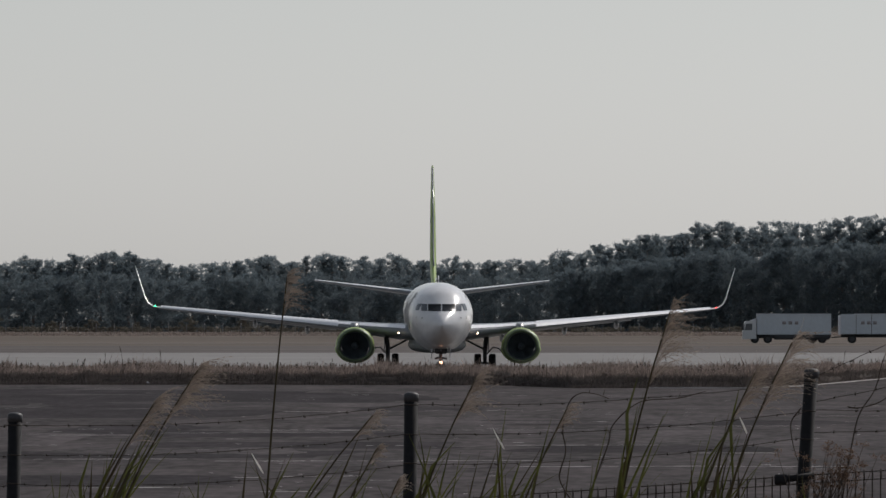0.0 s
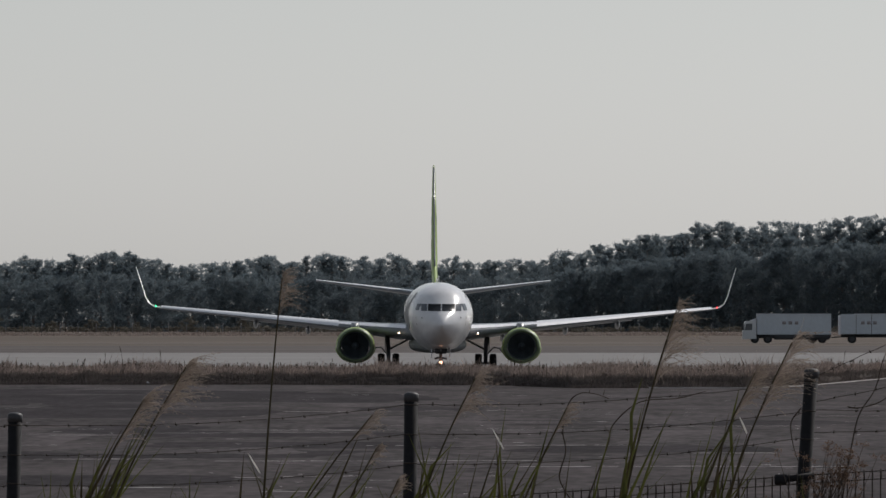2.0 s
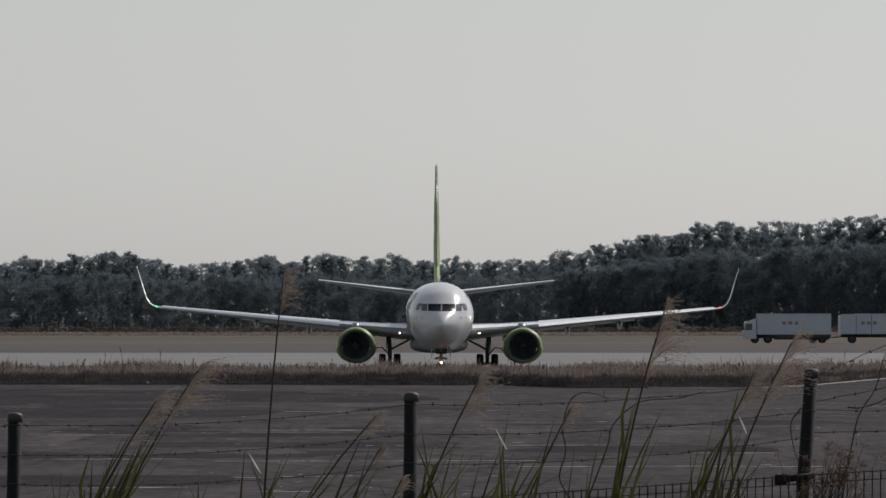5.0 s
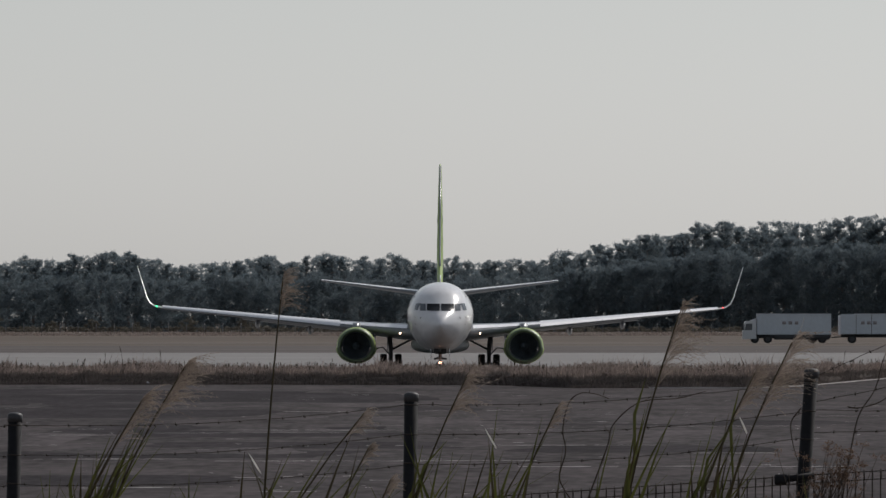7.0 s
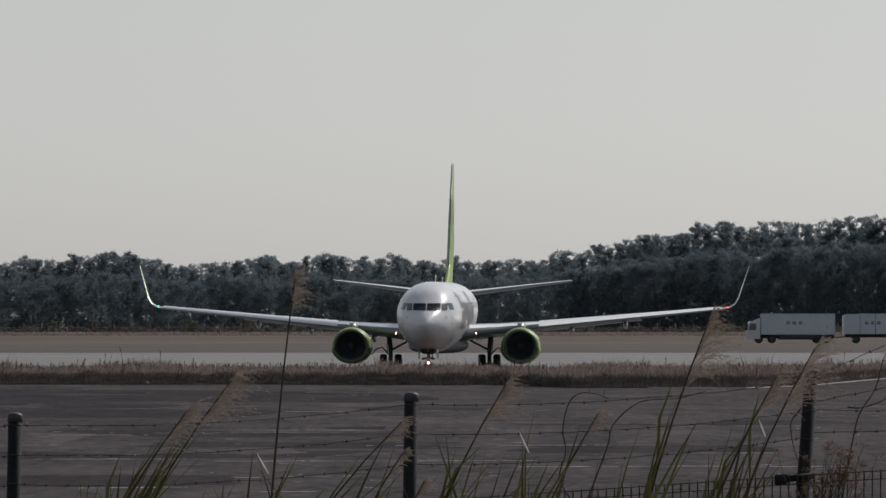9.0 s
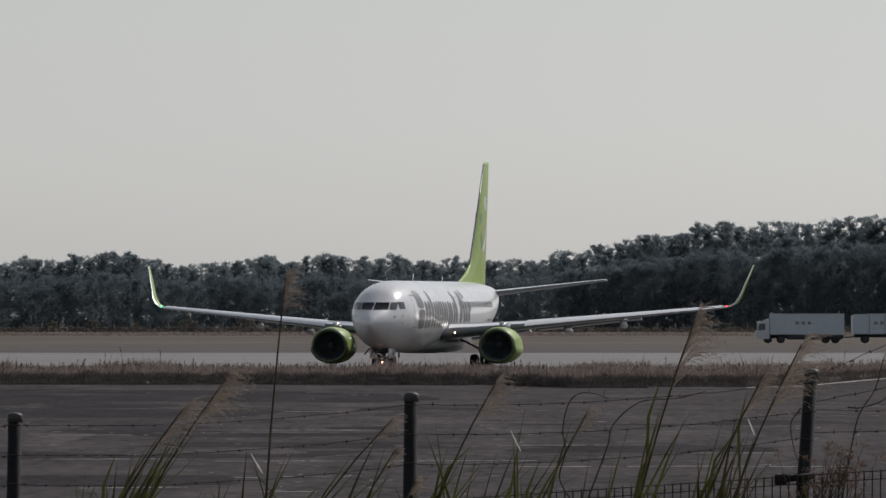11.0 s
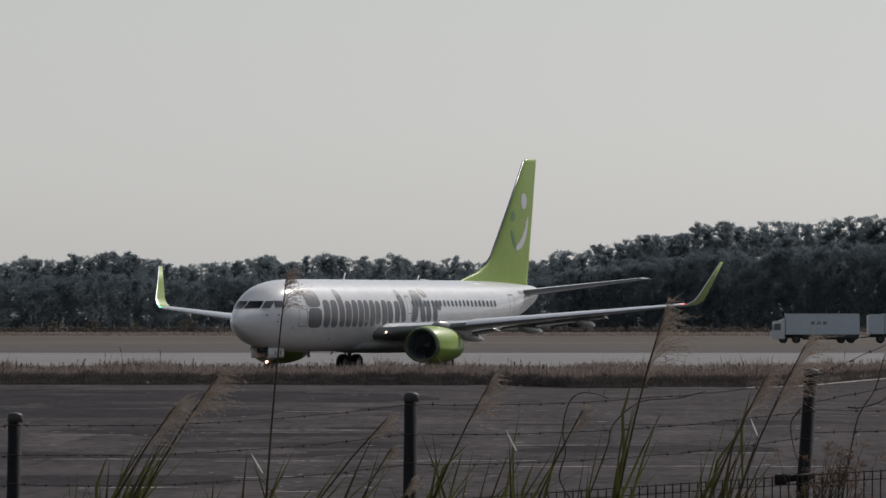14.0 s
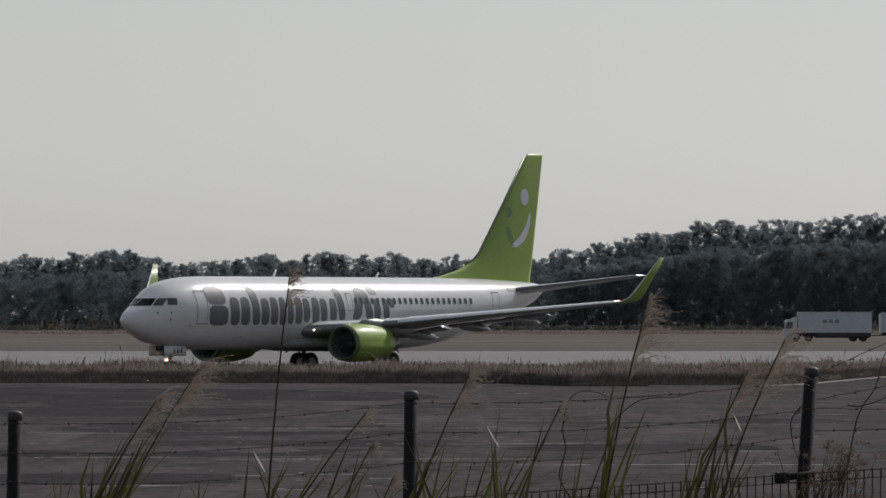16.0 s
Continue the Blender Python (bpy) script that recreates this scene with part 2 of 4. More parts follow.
def build_ground():
    ys = [-900, -300, -60, -30, -4, 0, 6, 15, 25, 33, 40, 48, 55, 62, 80, 120, 200, 350, 450, 700, 1000, 1500, 2200, 3200, 4600]
    xs = [-900, -300, -100, -40, -15, 0, 15, 40, 100, 300, 900]
    v = [(x * (1 + max(0, y) / 900), y, ground_z(y) + (0.06 * math.sin(x * 0.9 + y) if y < 60 else 0)) for y in ys for x in xs]
    n = len(xs)
    f = [(i * n + j, i * n + j + 1, (i + 1) * n + j + 1, (i + 1) * n + j) for i in range(len(ys) - 1) for j in range(n - 1)]
    tagged(quick("ground", v, f, DRY, True), "flat dry brown grassland of the airfield", "ground", kind="structure")
    xs = [-60 + 2.0 * i for i in range(61)]
    v = [(x * k, y, 0.02) for y, k in ((75, 1), (200, 1), (340, 1)) for x in xs] + [(x, verge_front(x) + 0.8, 0.02) for x in xs]
    n = len(xs)
    f = [(i * n + j, i * n + j + 1, (i + 1) * n + j + 1, (i + 1) * n + j) for i in range(3) for j in range(n - 1)]
    tagged(quick("apron", v, f, ASPHALT), "dark worn asphalt apron with pale cracks", "pavement", kind="structure")
    strip("taxiway", [(447, -160, 160), (712, -260, 260)], 0.02, CONCRETE, "pale concrete taxiway beyond the grass verge")
    strip("taxiway_shoulder", [(714, -260, 260), (880, -320, 320)], 0.016, SHOULDER, "worn grey shoulder beyond the taxiway")
    strip("perimeter_road", [(950, -200, 200), (985, -200, 200)], 0.02, ROADWAY, "grey perimeter road across the dry field")


build_ground()


# ---- the verge of dry grass between apron and taxiway ----
def grass_mass(name, count, place, height, width, material, label, seed, base=lambda x, y: 0.0):
    """Many thin bent blades, each of two quads, as one object."""
    rng = np.random.default_rng(seed)
    verts, faces = [], []
    for _ in range(count):
        x, y = place(rng)
        h = height(rng, x, y)
        w = width * rng.uniform(0.6, 1.4)
        a = rng.uniform(-0.9, 0.9)
        ux, uy = math.cos(a) * w, math.sin(a) * w
        lx, ly = rng.normal(0.1, 0.34) * h, rng.normal(0, 0.3) * h
        z = ground_z(y) + base(x, y)
        k = len(verts)
        verts += [(x - ux, y - uy, z), (x + ux, y + uy, z), (x - ux * 0.8 + lx * 0.35, y - uy * 0.8 + ly * 0.35, z + h * 0.6), (x + ux * 0.8 + lx * 0.35, y + uy * 0.8 + ly * 0.35, z + h * 0.6), (x + lx, y + ly, z + h)]
        faces += [(k, k + 1, k + 3, k + 2), (k + 2, k + 3, k + 4)]
    return tagged(quick(name, verts, faces, material), label, "grass", kind="stuff")


BANK = 0.42


def build_bank():
    """The verge stands a step higher than the apron, with a ragged earth edge."""
    xs = np.arange(-60, 60.01, 0.5)
    rows = []
    for x in xs:
        f = verge_front(x)
        j = 0.35 * noise.noise(Vector((x * 0.5, 1.0, 0))) + 0.15 * noise.noise(Vector((x * 2.1, 4.0, 0)))
        k = 0.08 * noise.noise(Vector((x * 0.8, 9.0, 0)))
        rows.append([(x, f + j, 0.0), (x, f + j + 0.1, 0.2 + k), (x, f + j + 0.5, BANK - 0.02 + k), (x, f + 3, BANK), (x, 436, BANK - 0.1), (x, 446, 0.0)])
    n = 6
    v = [p for r in rows for p in r]
    q = [(i * n + j, (i + 1) * n + j, (i + 1) * n + j + 1, i * n + j + 1) for i in range(len(rows) - 1) for j in range(n - 1)]
    tagged(quick("verge_bank", v, q, SOIL, True), "low dark earth bank of the grass verge", "bank", kind="structure")


build_bank()


def build_verge():
    def place(rng):
        while True:
            x = rng.uniform(-32, 32)
            f = verge_front(x)
            y = f + 0.75 + rng.uniform(0, 1) ** 1.6 * (444 - f)
            if rng.uniform() < 0.6:
                y = f + 0.75 + rng.uniform(0, 8)
            return x, y

    def height(rng, x, y):
        lump = 0.48 + 0.75 * noise.noise(Vector((x * 0.3, y * 0.15, 3.1))) + 0.5 * noise.noise(Vector((x * 1.3, y * 0.5, 8.1)))
        h = 0.1 + 0.46 * max(0.1, lump) * rng.uniform(0.4, 1.2)
        h += 0.32 * max(math.exp(-(((x - q) / 0.7) ** 2)) for q in (-16.6, -15.4, 7.8, 9.4, 14.6, 19.0, -3.1, -24.0)) * rng.uniform(0.2, 1)
        return h * (1.8 if rng.uniform() < 0.02 else 1)

    grass_mass("verge_grass", 116000, place, height, 0.017, STRAW, "tall dry brown grass on the verge", 5, lambda x, y: float(np.interp(y - verge_front(x), [0, 0.6], [0.1, BANK])) * float(np.interp(y, [400, 436, 446], [1, 0.78, 0])))
    # fringe along the bank face, its shade put into the blade colour
    grass_mass("bank_weeds", 46000, lambda rng: (lambda x: (x, verge_front(x) + rng.uniform(-0.3, 0.9)))(rng.uniform(-32, 32)), lambda rng, x, y: rng.uniform(0.12, 0.42) * (0.7 + 0.7 * noise.noise(Vector((x * 0.9, 6.0, 2.0)))), 0.012, SHADE_FRINGE, "low withered fringe along the bank, shade put into its dark colour", 6, lambda x, y: float(np.interp(y - verge_front(x), [0, 0.5], [0.0, BANK - 0.04])))
    grass_mass("field_grass", 16000, lambda rng: (rng.uniform(-92, 92), 1330 + 280 * rng.uniform() ** 2), lambda rng, x, y: rng.uniform(0.12, 0.45) * max(0.1, 0.7 + 1.0 * noise.noise(Vector((x * 0.06, y * 0.02, 2.0)))), 0.05, STRAW, "rough dry grass across the far field", 9)
    # dark dead stalks with seed heads standing out of the grass
    rng = np.random.default_rng(77)
    verts, faces = [], []
    spots = [(rng.uniform(-30, 30), rng.uniform(1, 16), rng.uniform(0.4, 0.72)) for _ in range(700)]
    spots += [(q + rng.normal(0, 0.5), rng.uniform(2, 10), rng.uniform(0.6, 0.95)) for q in (-16.4, -15.2, -17.6, -12.6, 3.6, 9.2, 14.4, 19.2, -5.0) for _ in range(7)]
    spots += [(-15.6, 3, 1.5), (-16.6, 5, 1.2), (-13.9, 4, 1.3), (10.4, 4, 1.1), (20.4, 5, 1.2)]
    for x, dy, h in spots:
        y = verge_front(x) + dy
        lx, z0 = rng.normal(0.03, 0.1) * h, BANK - 0.05
        for a, b, w0, w1 in ((0, 0.8, 0.007, 0.005), (0.78, 0.9, 0.008, 0.02), (0.9, 1.0, 0.02, 0.006)):
            k = len(verts)
            verts += [(x + lx * a * a - w0, y, z0 + h * a), (x + lx * a * a + w0, y + 0.008, z0 + h * a), (x + lx * b * b + w1, y + 0.008, z0 + h * b), (x + lx * b * b - w1, y, z0 + h * b)]
            faces.append((k, k + 1, k + 2, k + 3))
    tagged(quick("weed_stalks", verts, faces, TWIG), "dark dead weed stalks with seed heads in the verge", "weeds", kind="stuff")
    bm = bmesh.new()
    rows = []
    for i in range(36):
        x = 9.5 + 0.5 * i
        y = verge_front(x) - 0.9 + 0.05 * noise.noise(Vector((x, 0, 0)))
        h = 0.075 + 0.03 * noise.noise(Vector((x * 1.4, 3, 0)))
        rows.append([bm.verts.new(p) for p in ((x, y, 0.0), (x, y + 0.03, h), (x, y + 0.35, h), (x, y + 0.38, 0.0))])
    for p, q in zip(rows, rows[1:]):
        for k in range(3):
            bm.faces.new((p[k], q[k], q[k + 1], p[k + 1]))
    tagged(part("kerb", bm, KERB, smooth=False), "low pale worn kerb at the edge of the apron", "kerb", kind="structure")
    lamp = holder("edge_marker", "small pale edge marker at the grass verge", "marker")
    part("stake", tube(bmesh.new(), [(0, 0, 0), (0, 0, 0.3)], 0.03), STEEL, lamp)
    part("cap", lathe(bmesh.new(), [(0.3, 0.09), (0.36, 0.1), (0.42, 0.07), (0.45, 0.01)], (0, 0, 0), 12, "z"), PALE, lamp)
    lamp.matrix_basis = pose(-14.3, 379.9, 0.02) @ Matrix.Diagonal((0.45, 0.45, 0.35, 1))


build_verge()


# ---- the aircraft: x forward, y to its left, origin on the ground between the main wheels ----
GEAR = 19.63
S = [0, 0.15, 0.5, 1.0, 1.6, 2.2, 2.9, 3.8, 5.0, 6.5, 8, 24, 26, 28, 30, 32, 34, 36, 37.3, 38.0]
TOP = [2.93, 3.12, 3.38, 3.67, 3.97, 4.4, 4.83, 5.08, 5.24, 5.3, 5.31, 5.31, 5.31, 5.31, 5.3, 5.27, 5.2, 5.12, 5.05, 4.95]
BOT = [2.89, 2.69, 2.43, 2.15, 1.91, 1.7, 1.58, 1.46, 1.37, 1.32, 1.31, 1.31, 1.41, 1.62, 1.97, 2.42, 2.97, 3.57, 4.06, 4.45]
HALF = [0.02, 0.2, 0.45, 0.76, 1.06, 1.3, 1.5, 1.69, 1.81, 1.87, 1.88, 1.88, 1.88, 1.87, 1.8, 1.64, 1.37, 1.0, 0.65, 0.3]


def body(s, a):
    """A point of the fuselage's skin: s metres behind the nose, at angle a from its left side upwards."""
    t, b, h = curve_at(S, TOP, s), curve_at(S, BOT, s), curve_at(S, HALF, s)
    mid = b + 0.535 * (t - b)
    c, d = math.cos(a), math.sin(a)
    return Vector((GEAR - s, h * c, mid + (t - mid if d > 0 else mid - b) * d))


def skin(s, z, side, lift=0.012):
    """The skin's point at height z on one side (1 left, -1 right), lifted a little."""
    t, b, h = curve_at(S, TOP, s), curve_at(S, BOT, s), curve_at(S, HALF, s)
    mid = b + 0.535 * (t - b)
    d = max(-1, min(1, (z - mid) / (t - mid if z > mid else mid - b)))
    y = h * math.sqrt(max(0, 1 - d * d))
    n = Vector((0, math.sqrt(max(0, 1 - d * d)), d)).normalized()
    return Vector((GEAR - s, side * (y + n.y * lift), z + n.z * lift))


def patch(outline, side, lift=0.012, rows=6):
    """A painted shape on the skin: outline(v) gives s0, s1, z for v from 0 to 1."""
    bm = bmesh.new()
    last = None
    for i in range(rows + 1):
        s0, s1, z = outline(i / rows)
        cur = [bm.verts.new(skin(s0 + (s1 - s0) * k / 4, z, side, lift)) for k in range(5)]
        if last:
            for k in range(4):
                bm.faces.new((last[k], last[k + 1], cur[k + 1], cur[k]))
        last = cur
    bmesh.ops.recalc_face_normals(bm, faces=bm.faces[:])
    return bm


def rounded(s0, s1, z0, z1, slant=0.0, r=0.3):
    """A bar with rounded ends, leaning back by slant."""
    def f(v):
        e = min(v, 1 - v) * (z1 - z0)
        w = (s1 - s0) / 2
        q = min(1, e / r) if r else 1
        k = w * (0.55 + 0.45 * math.sqrt(max(0, 1 - (1 - q) ** 2)))
        c = (s0 + s1) / 2 + slant * (0.5 - v)
        return c - k, c + k, z0 + (z1 - z0) * v
    return f


def foil(le, chord, thick, y, z, n=9, camber=0.02, twist=0.0):
    """A wing section: le metres behind the nose, in the plane of side distance y."""
    pts = []
    for i in range(2 * n):
        u = i / (2 * n)
        x = 0.5 * (1 + math.cos(2 * math.pi * u))
        t = 5 * thick * (0.2969 * math.sqrt(x) - 0.126 * x - 0.3516 * x * x + 0.2843 * x**3 - 0.1015 * x**4)
        zz = (t if u < 0.5 else -t) + camber * 4 * x * (1 - x)
        pts.append(Vector((GEAR - le - chord * x, y, z + chord * (zz - twist * (x - 0.3)))))
    return pts


def wing(side, root):
    secs = [(1.0, 13.2, 8.3, 0.125, 2.2), (1.9, 13.9, 7.5, 0.125, 2.32), (3.4, 15.2, 6.25, 0.115, 2.48), (5.8, 16.85, 4.75, 0.11, 2.72), (9, 18.55, 3.8, 0.105, 3.05), (13, 20.65, 2.75, 0.1, 3.45), (16.3, 22.35, 1.85, 0.1, 3.78)]
    w = part("wing", loft([foil(le, c, t, side * y, z, twist=0.035 - 0.003 * y) for y, le, c, t, z in secs]), GREY_WING, root, "grey swept wing with polished leading edge")
    # polished edge cut to its upper side to draw the sunlit line
    edge = [foil(le - 0.015, c, t * 1.1, side * y, z, twist=0.035 - 0.003 * y)[6:10] for y, le, c, t, z in secs[3:]]
    part("slat", loft(edge, closed=False), SLAT, w, "polished metal slat with a painted sunlit top line")
    inner = [foil(le - 0.015, c, t * 1.08, side * y, z, twist=0.035 - 0.003 * y)[7:9] for y, le, c, t, z in secs[1:4]]
    part("slat", loft(inner, closed=False), SLAT, w, "polished metal slat with a painted sunlit top line")
    # the upturned tip
    rings = []
    for y, le, c, z, lean in ((16.3, 22.35, 1.85, 3.78, 0.0), (16.75, 22.62, 1.6, 3.86, 0.35), (17.05, 22.92, 1.36, 4.05, 0.8), (17.25, 23.2, 1.16, 4.4, 1.2), (17.55, 24.0, 0.8, 5.3, 1.25), (17.87, 24.8, 0.42, 6.24, 1.25)):
        ring = []
        for p in foil(le, c, 0.06, 0, 0, camber=0):
            off = p.z
            ring.append(Vector((p.x, side * (y - off * math.sin(lean)), z + off * math.cos(lean))))
        rings.append(ring)
    wl_part = part("winglet", loft(rings), GREEN, root, "green upturned winglet")
    part("winglet_edge", loft([[p + Vector((0.012, 0, 0)) for p in r[7:12]] for r in rings], closed=False), SLAT, wl_part, "polished winglet edge")
    # flaps let down a little behind the wing
    for y0, y1, a, b in ((2.0, 5.3, 21.35, 21.55), (5.9, 11.6, 21.65, 22.75)):
        rs = []
        for y, le in ((y0, a), (y1, b)):
            z = float(np.interp(y, [1.9, 5.8, 16.3], [2.02, 2.58, 3.7])) - 0.05
            c = 1.25 if y < 6 else 0.95
            rs.append([Vector((GEAR - le + 0.25 + (q.x - GEAR) * 1.0, q.y, q.z)) for q in foil(0, c, 0.13, side * y, z, twist=0.1)])
        part("flap", loft(rs), GREY_WING, w, "grey flap let down behind the wing")
    for y, le, length in ((3.9, 19.6, 3.6), (7.6, 19.9, 3.2), (10.7, 20.9, 2.6)):
        z = float(np.interp(y, [1.9, 5.8, 16.3], [1.95, 2.45, 3.6])) - 0.1
        prof = [(0, 0.02), (0.12, 0.13), (0.35, 0.2), (0.6, 0.2), (0.85, 0.12), (1, 0.02)]
        rings = [[Vector((GEAR - le - length * u, side * y + 0.75 * r * math.cos(2 * math.pi * k / 12), z - 0.2 * u * u + 1.25 * r * math.sin(2 * math.pi * k / 12))) for k in range(12)] for u, r in prof]
        part("flap_fairing", loft(rings), GREY_WING, w)
    tip = bmesh.new()
    bmesh.ops.create_uvsphere(tip, u_segments=12, v_segments=8, radius=0.04, matrix=Matrix.Translation((GEAR - 22.55, side * 16.62, 3.86)))
    part("position_light", tip, LAMP_RED if side > 0 else LAMP_GREEN, w, "red position light" if side > 0 else "green position light")
    rt = bmesh.new()
    bmesh.ops.create_uvsphere(rt, u_segments=12, v_segments=8, radius=0.05, matrix=Matrix.Translation((GEAR - 13.9, side * 2.3, 2.36)))
    part("landing_light", rt, LAMP_WHITE, w, "lit landing light in the wing root")
    return w


def engine(side, root):
    cy, cz = side * 4.83, 1.61

    def flat(c, d):
        return c * (1.06 if d < 0 else 1.0), d * (0.9 if d < 0 else 0.97)

    at = (GEAR - 13.15, cy, cz)
    e = part("engine_cowling", lathe(bmesh.new(), [(-0.22, 1.06), (-0.6, 1.115), (-1.3, 1.13), (-2.2, 1.1), (-3.0, 1.0), (-3.6, 0.9), (-3.62, 0.84), (-3.2, 0.86)], at, 40, squash=flat), GREEN, root, "lime green engine cowling with a flattened underside")
    part("inlet_lip", lathe(bmesh.new(), [(-0.22, 1.062), (-0.08, 1.02), (-0.01, 0.965), (0.0, 0.93), (-0.04, 0.885), (-0.15, 0.85)], at, 40, squash=flat), LIP, e, "bare metal inlet lip")
    part("inlet_duct", lathe(bmesh.new(), [(-0.15, 0.85), (-0.5, 0.79), (-0.9, 0.785)], at, 40, squash=flat), DARK, e)
    fan = bmesh.new()
    for k in range(24):
        a = 2 * math.pi * k / 24
        q = []
        for r, sw in ((0.2, -0.06), (0.5, 0.0), (0.77, 0.09)):
            for dx, da in ((0.0, 0.10), (-0.16, -0.12)):
                q.append(fan.verts.new(Vector(at) + Vector((-0.86 + dx + sw * 0.2, r * math.cos(a + da), r * math.sin(a + da) * 0.94))))
        fan.faces.new((q[0], q[1], q[3], q[2]))
        fan.faces.new((q[2], q[3], q[5], q[4]))
    tagged(part("fan", fan, FAN, e), kind="stuff")
    part("fan_backing", lathe(bmesh.new(), [(-1.1, 0.8), (-1.1, 0.01)], at, 32), FAN, e)
    part("spinner", lathe(bmesh.new(), [(-0.45, 0.01), (-0.55, 0.1), (-0.75, 0.19), (-0.95, 0.23)], at, 20), FAN, e)
    part("core_nozzle", lathe(bmesh.new(), [(-3.2, 0.7), (-3.9, 0.58), (-4.7, 0.42), (-4.7, 0.36), (-4.3, 0.34)], at, 28), STEEL, e)
    part("exhaust_plug", lathe(bmesh.new(), [(-4.2, 0.3), (-4.8, 0.22), (-5.3, 0.02)], at, 20), STEEL, e)
    rings = [[Vector((GEAR - s + 0, cy + side * 0 + w * m, z0 if k < 2 else z1)) for k, m in enumerate((-1, 1, 1, -1))] for s, w, z0, z1 in ((14.6, 0.05, 2.55, 2.72), (15.3, 0.2, 2.5, 2.95), (16.5, 0.24, 2.3, 2.9), (18.0, 0.2, 2.05, 2.6), (19.6, 0.05, 2.2, 2.5))]
    part("pylon", loft(rings), GREY_WING, e, "grey pylon holding the engine to the wing")
    # bright metal instead of cowling green imitates the strake's sun glint
    bm = bmesh.new()
    box(bm, GEAR - 14.6, GEAR - 13.9, cy - side * 1.02 - 0.03, cy - side * 1.02 + 0.03, cz + 0.28, cz + 0.5, 0.02)
    part("strake", bm, SLAT, e, "strake painted bright for its sun glint")
    return e


def airliner():
    root = holder("airliner", "white twin-engine airliner with green tail, green engines and winglets", "aircraft")
    st = [0.0, 0.04, 0.1, 0.2, 0.35] + [0.5 + 0.25 * i for i in range(30)] + [8 + 1.0 * i for i in range(16)] + [24 + 0.5 * i for i in range(28)] + [37.7, 38.0]
    fus = part("fuselage", loft([[body(s, 2 * math.pi * k / 56) for k in range(56)] for s in st]), WHITE, root, "white painted round fuselage")
    # belly fairing between the wings, its shade put into a darker grey
    rings = []
    for s, h, zb, zt in ((12.3, 0.3, 1.4, 1.6), (13.2, 1.2, 1.28, 2.0), (14.6, 1.62, 1.2, 2.2), (18, 1.7, 1.18, 2.2), (21, 1.6, 1.2, 2.1), (23, 1.0, 1.3, 1.8), (24.2, 0.3, 1.4, 1.6)):
        m = (zb + zt) / 2
        rings.append([Vector((GEAR - s, h * math.copysign(abs(math.cos(a)) ** 0.7, math.cos(a)), m + (zt - zb) / 2 * math.copysign(abs(math.sin(a)) ** 0.8, math.sin(a)))) for a in [2 * math.pi * k / 32 for k in range(32)]])
    part("belly_fairing", loft(rings), BELLY, root)
    for side in (1, -1):
        wing(side, root)
        engine(side, root)
        secs = [(0.5, 33.6, 4.2, 0.09, 4.57), (1.0, 33.95, 3.85, 0.09, 4.64), (7.17, 37.35, 1.5, 0.08, 5.41)]
        part("tailplane", loft([foil(le, c, t, side * y, z, camber=0) for y, le, c, t, z in secs]), GREY_WING, root, "grey horizontal tailplane")
        # bright on the upper side only, painting the sunlit top of the tailplane
        part("tailplane_edge", loft([foil(le - 0.012, c, t * 1.1, side * y, z, camber=0)[6:9] for y, le, c, t, z in secs[1:]], closed=False), SLAT, root, "polished tailplane edge with a painted sunlit line")
    # fin with its dorsal fillet
    rings = []
    for z, le, te, th in ((4.9, 27.0, 37.1, 0.03), (5.3, 27.9, 37.12, 0.035), (5.75, 30.1, 37.2, 0.05), (6.2, 31.4, 37.3, 0.06), (6.7, 32.15, 37.38, 0.075), (9.6, 34.55, 37.9, 0.09), (12.3, 36.65, 38.36, 0.09), (12.48, 36.95, 38.4, 0.05)):
        c = te - le
        rings.append([Vector((p.x, p.z, z)) for p in foil(le, c, th, 0, 0, camber=0)])
    fin = part("fin", loft(rings), GREEN, root, "lime green tail fin with pale marks")
    part("leading_edge", tube(bmesh.new(), [(GEAR - le + 0.02, 0, z) for z, le in ((6.3, 31.55), (6.7, 32.15), (9.6, 34.55), (12.3, 36.65))], 0.05, 8), GREY_WING, fin, "grey worn leading edge")
    # plain oval marks on both faces of the fin
    for side in (1, -1):
        def mark(name, pts, material):
            bm = bmesh.new()
            vs = []
            for s, z in pts:
                le, te = float(np.interp(z, [6.7, 9.6, 12.3], [32.15, 34.55, 36.65])), float(np.interp(z, [6.7, 9.6, 12.3], [37.38, 37.9, 38.36]))
                c, x = te - le, (s - le) / (te - le)
                th = float(np.interp(z, [6.7, 9.6, 12.3], [0.075, 0.09, 0.09]))
                t = 5 * th * c * (0.2969 * math.sqrt(x) - 0.126 * x - 0.3516 * x * x + 0.2843 * x**3 - 0.1015 * x**4)
                vs.append(bm.verts.new((GEAR - s, side * (t + 0.01), z)))
            h = len(vs) // 2
            for i in range(h - 1):
                bm.faces.new((vs[i], vs[i + 1], vs[-2 - i], vs[-1 - i]))
            bmesh.ops.recalc_face_normals(bm, faces=bm.faces[:])
            part(name, bm, material, fin)

        def oval(cs, cz, a, b):
            top = [(cs + a * math.cos(t), cz + b * math.sin(t)) for t in np.linspace(math.pi, 0, 12)]
            low = [(cs + a * math.cos(t), cz - b * math.sin(t)) for t in np.linspace(0, math.pi, 12)]
            return top + low

        def arc(cs, cz, rx, rz, thick, a0, a1):
            ts = np.linspace(a0, a1, 16)
            wid = [1 - thick * (0.35 + 0.65 * math.sin(math.pi * k / 15) ** 0.7) for k in range(16)]
            out = [(cs + rx * math.cos(t), cz + rz * math.sin(t)) for t in ts]
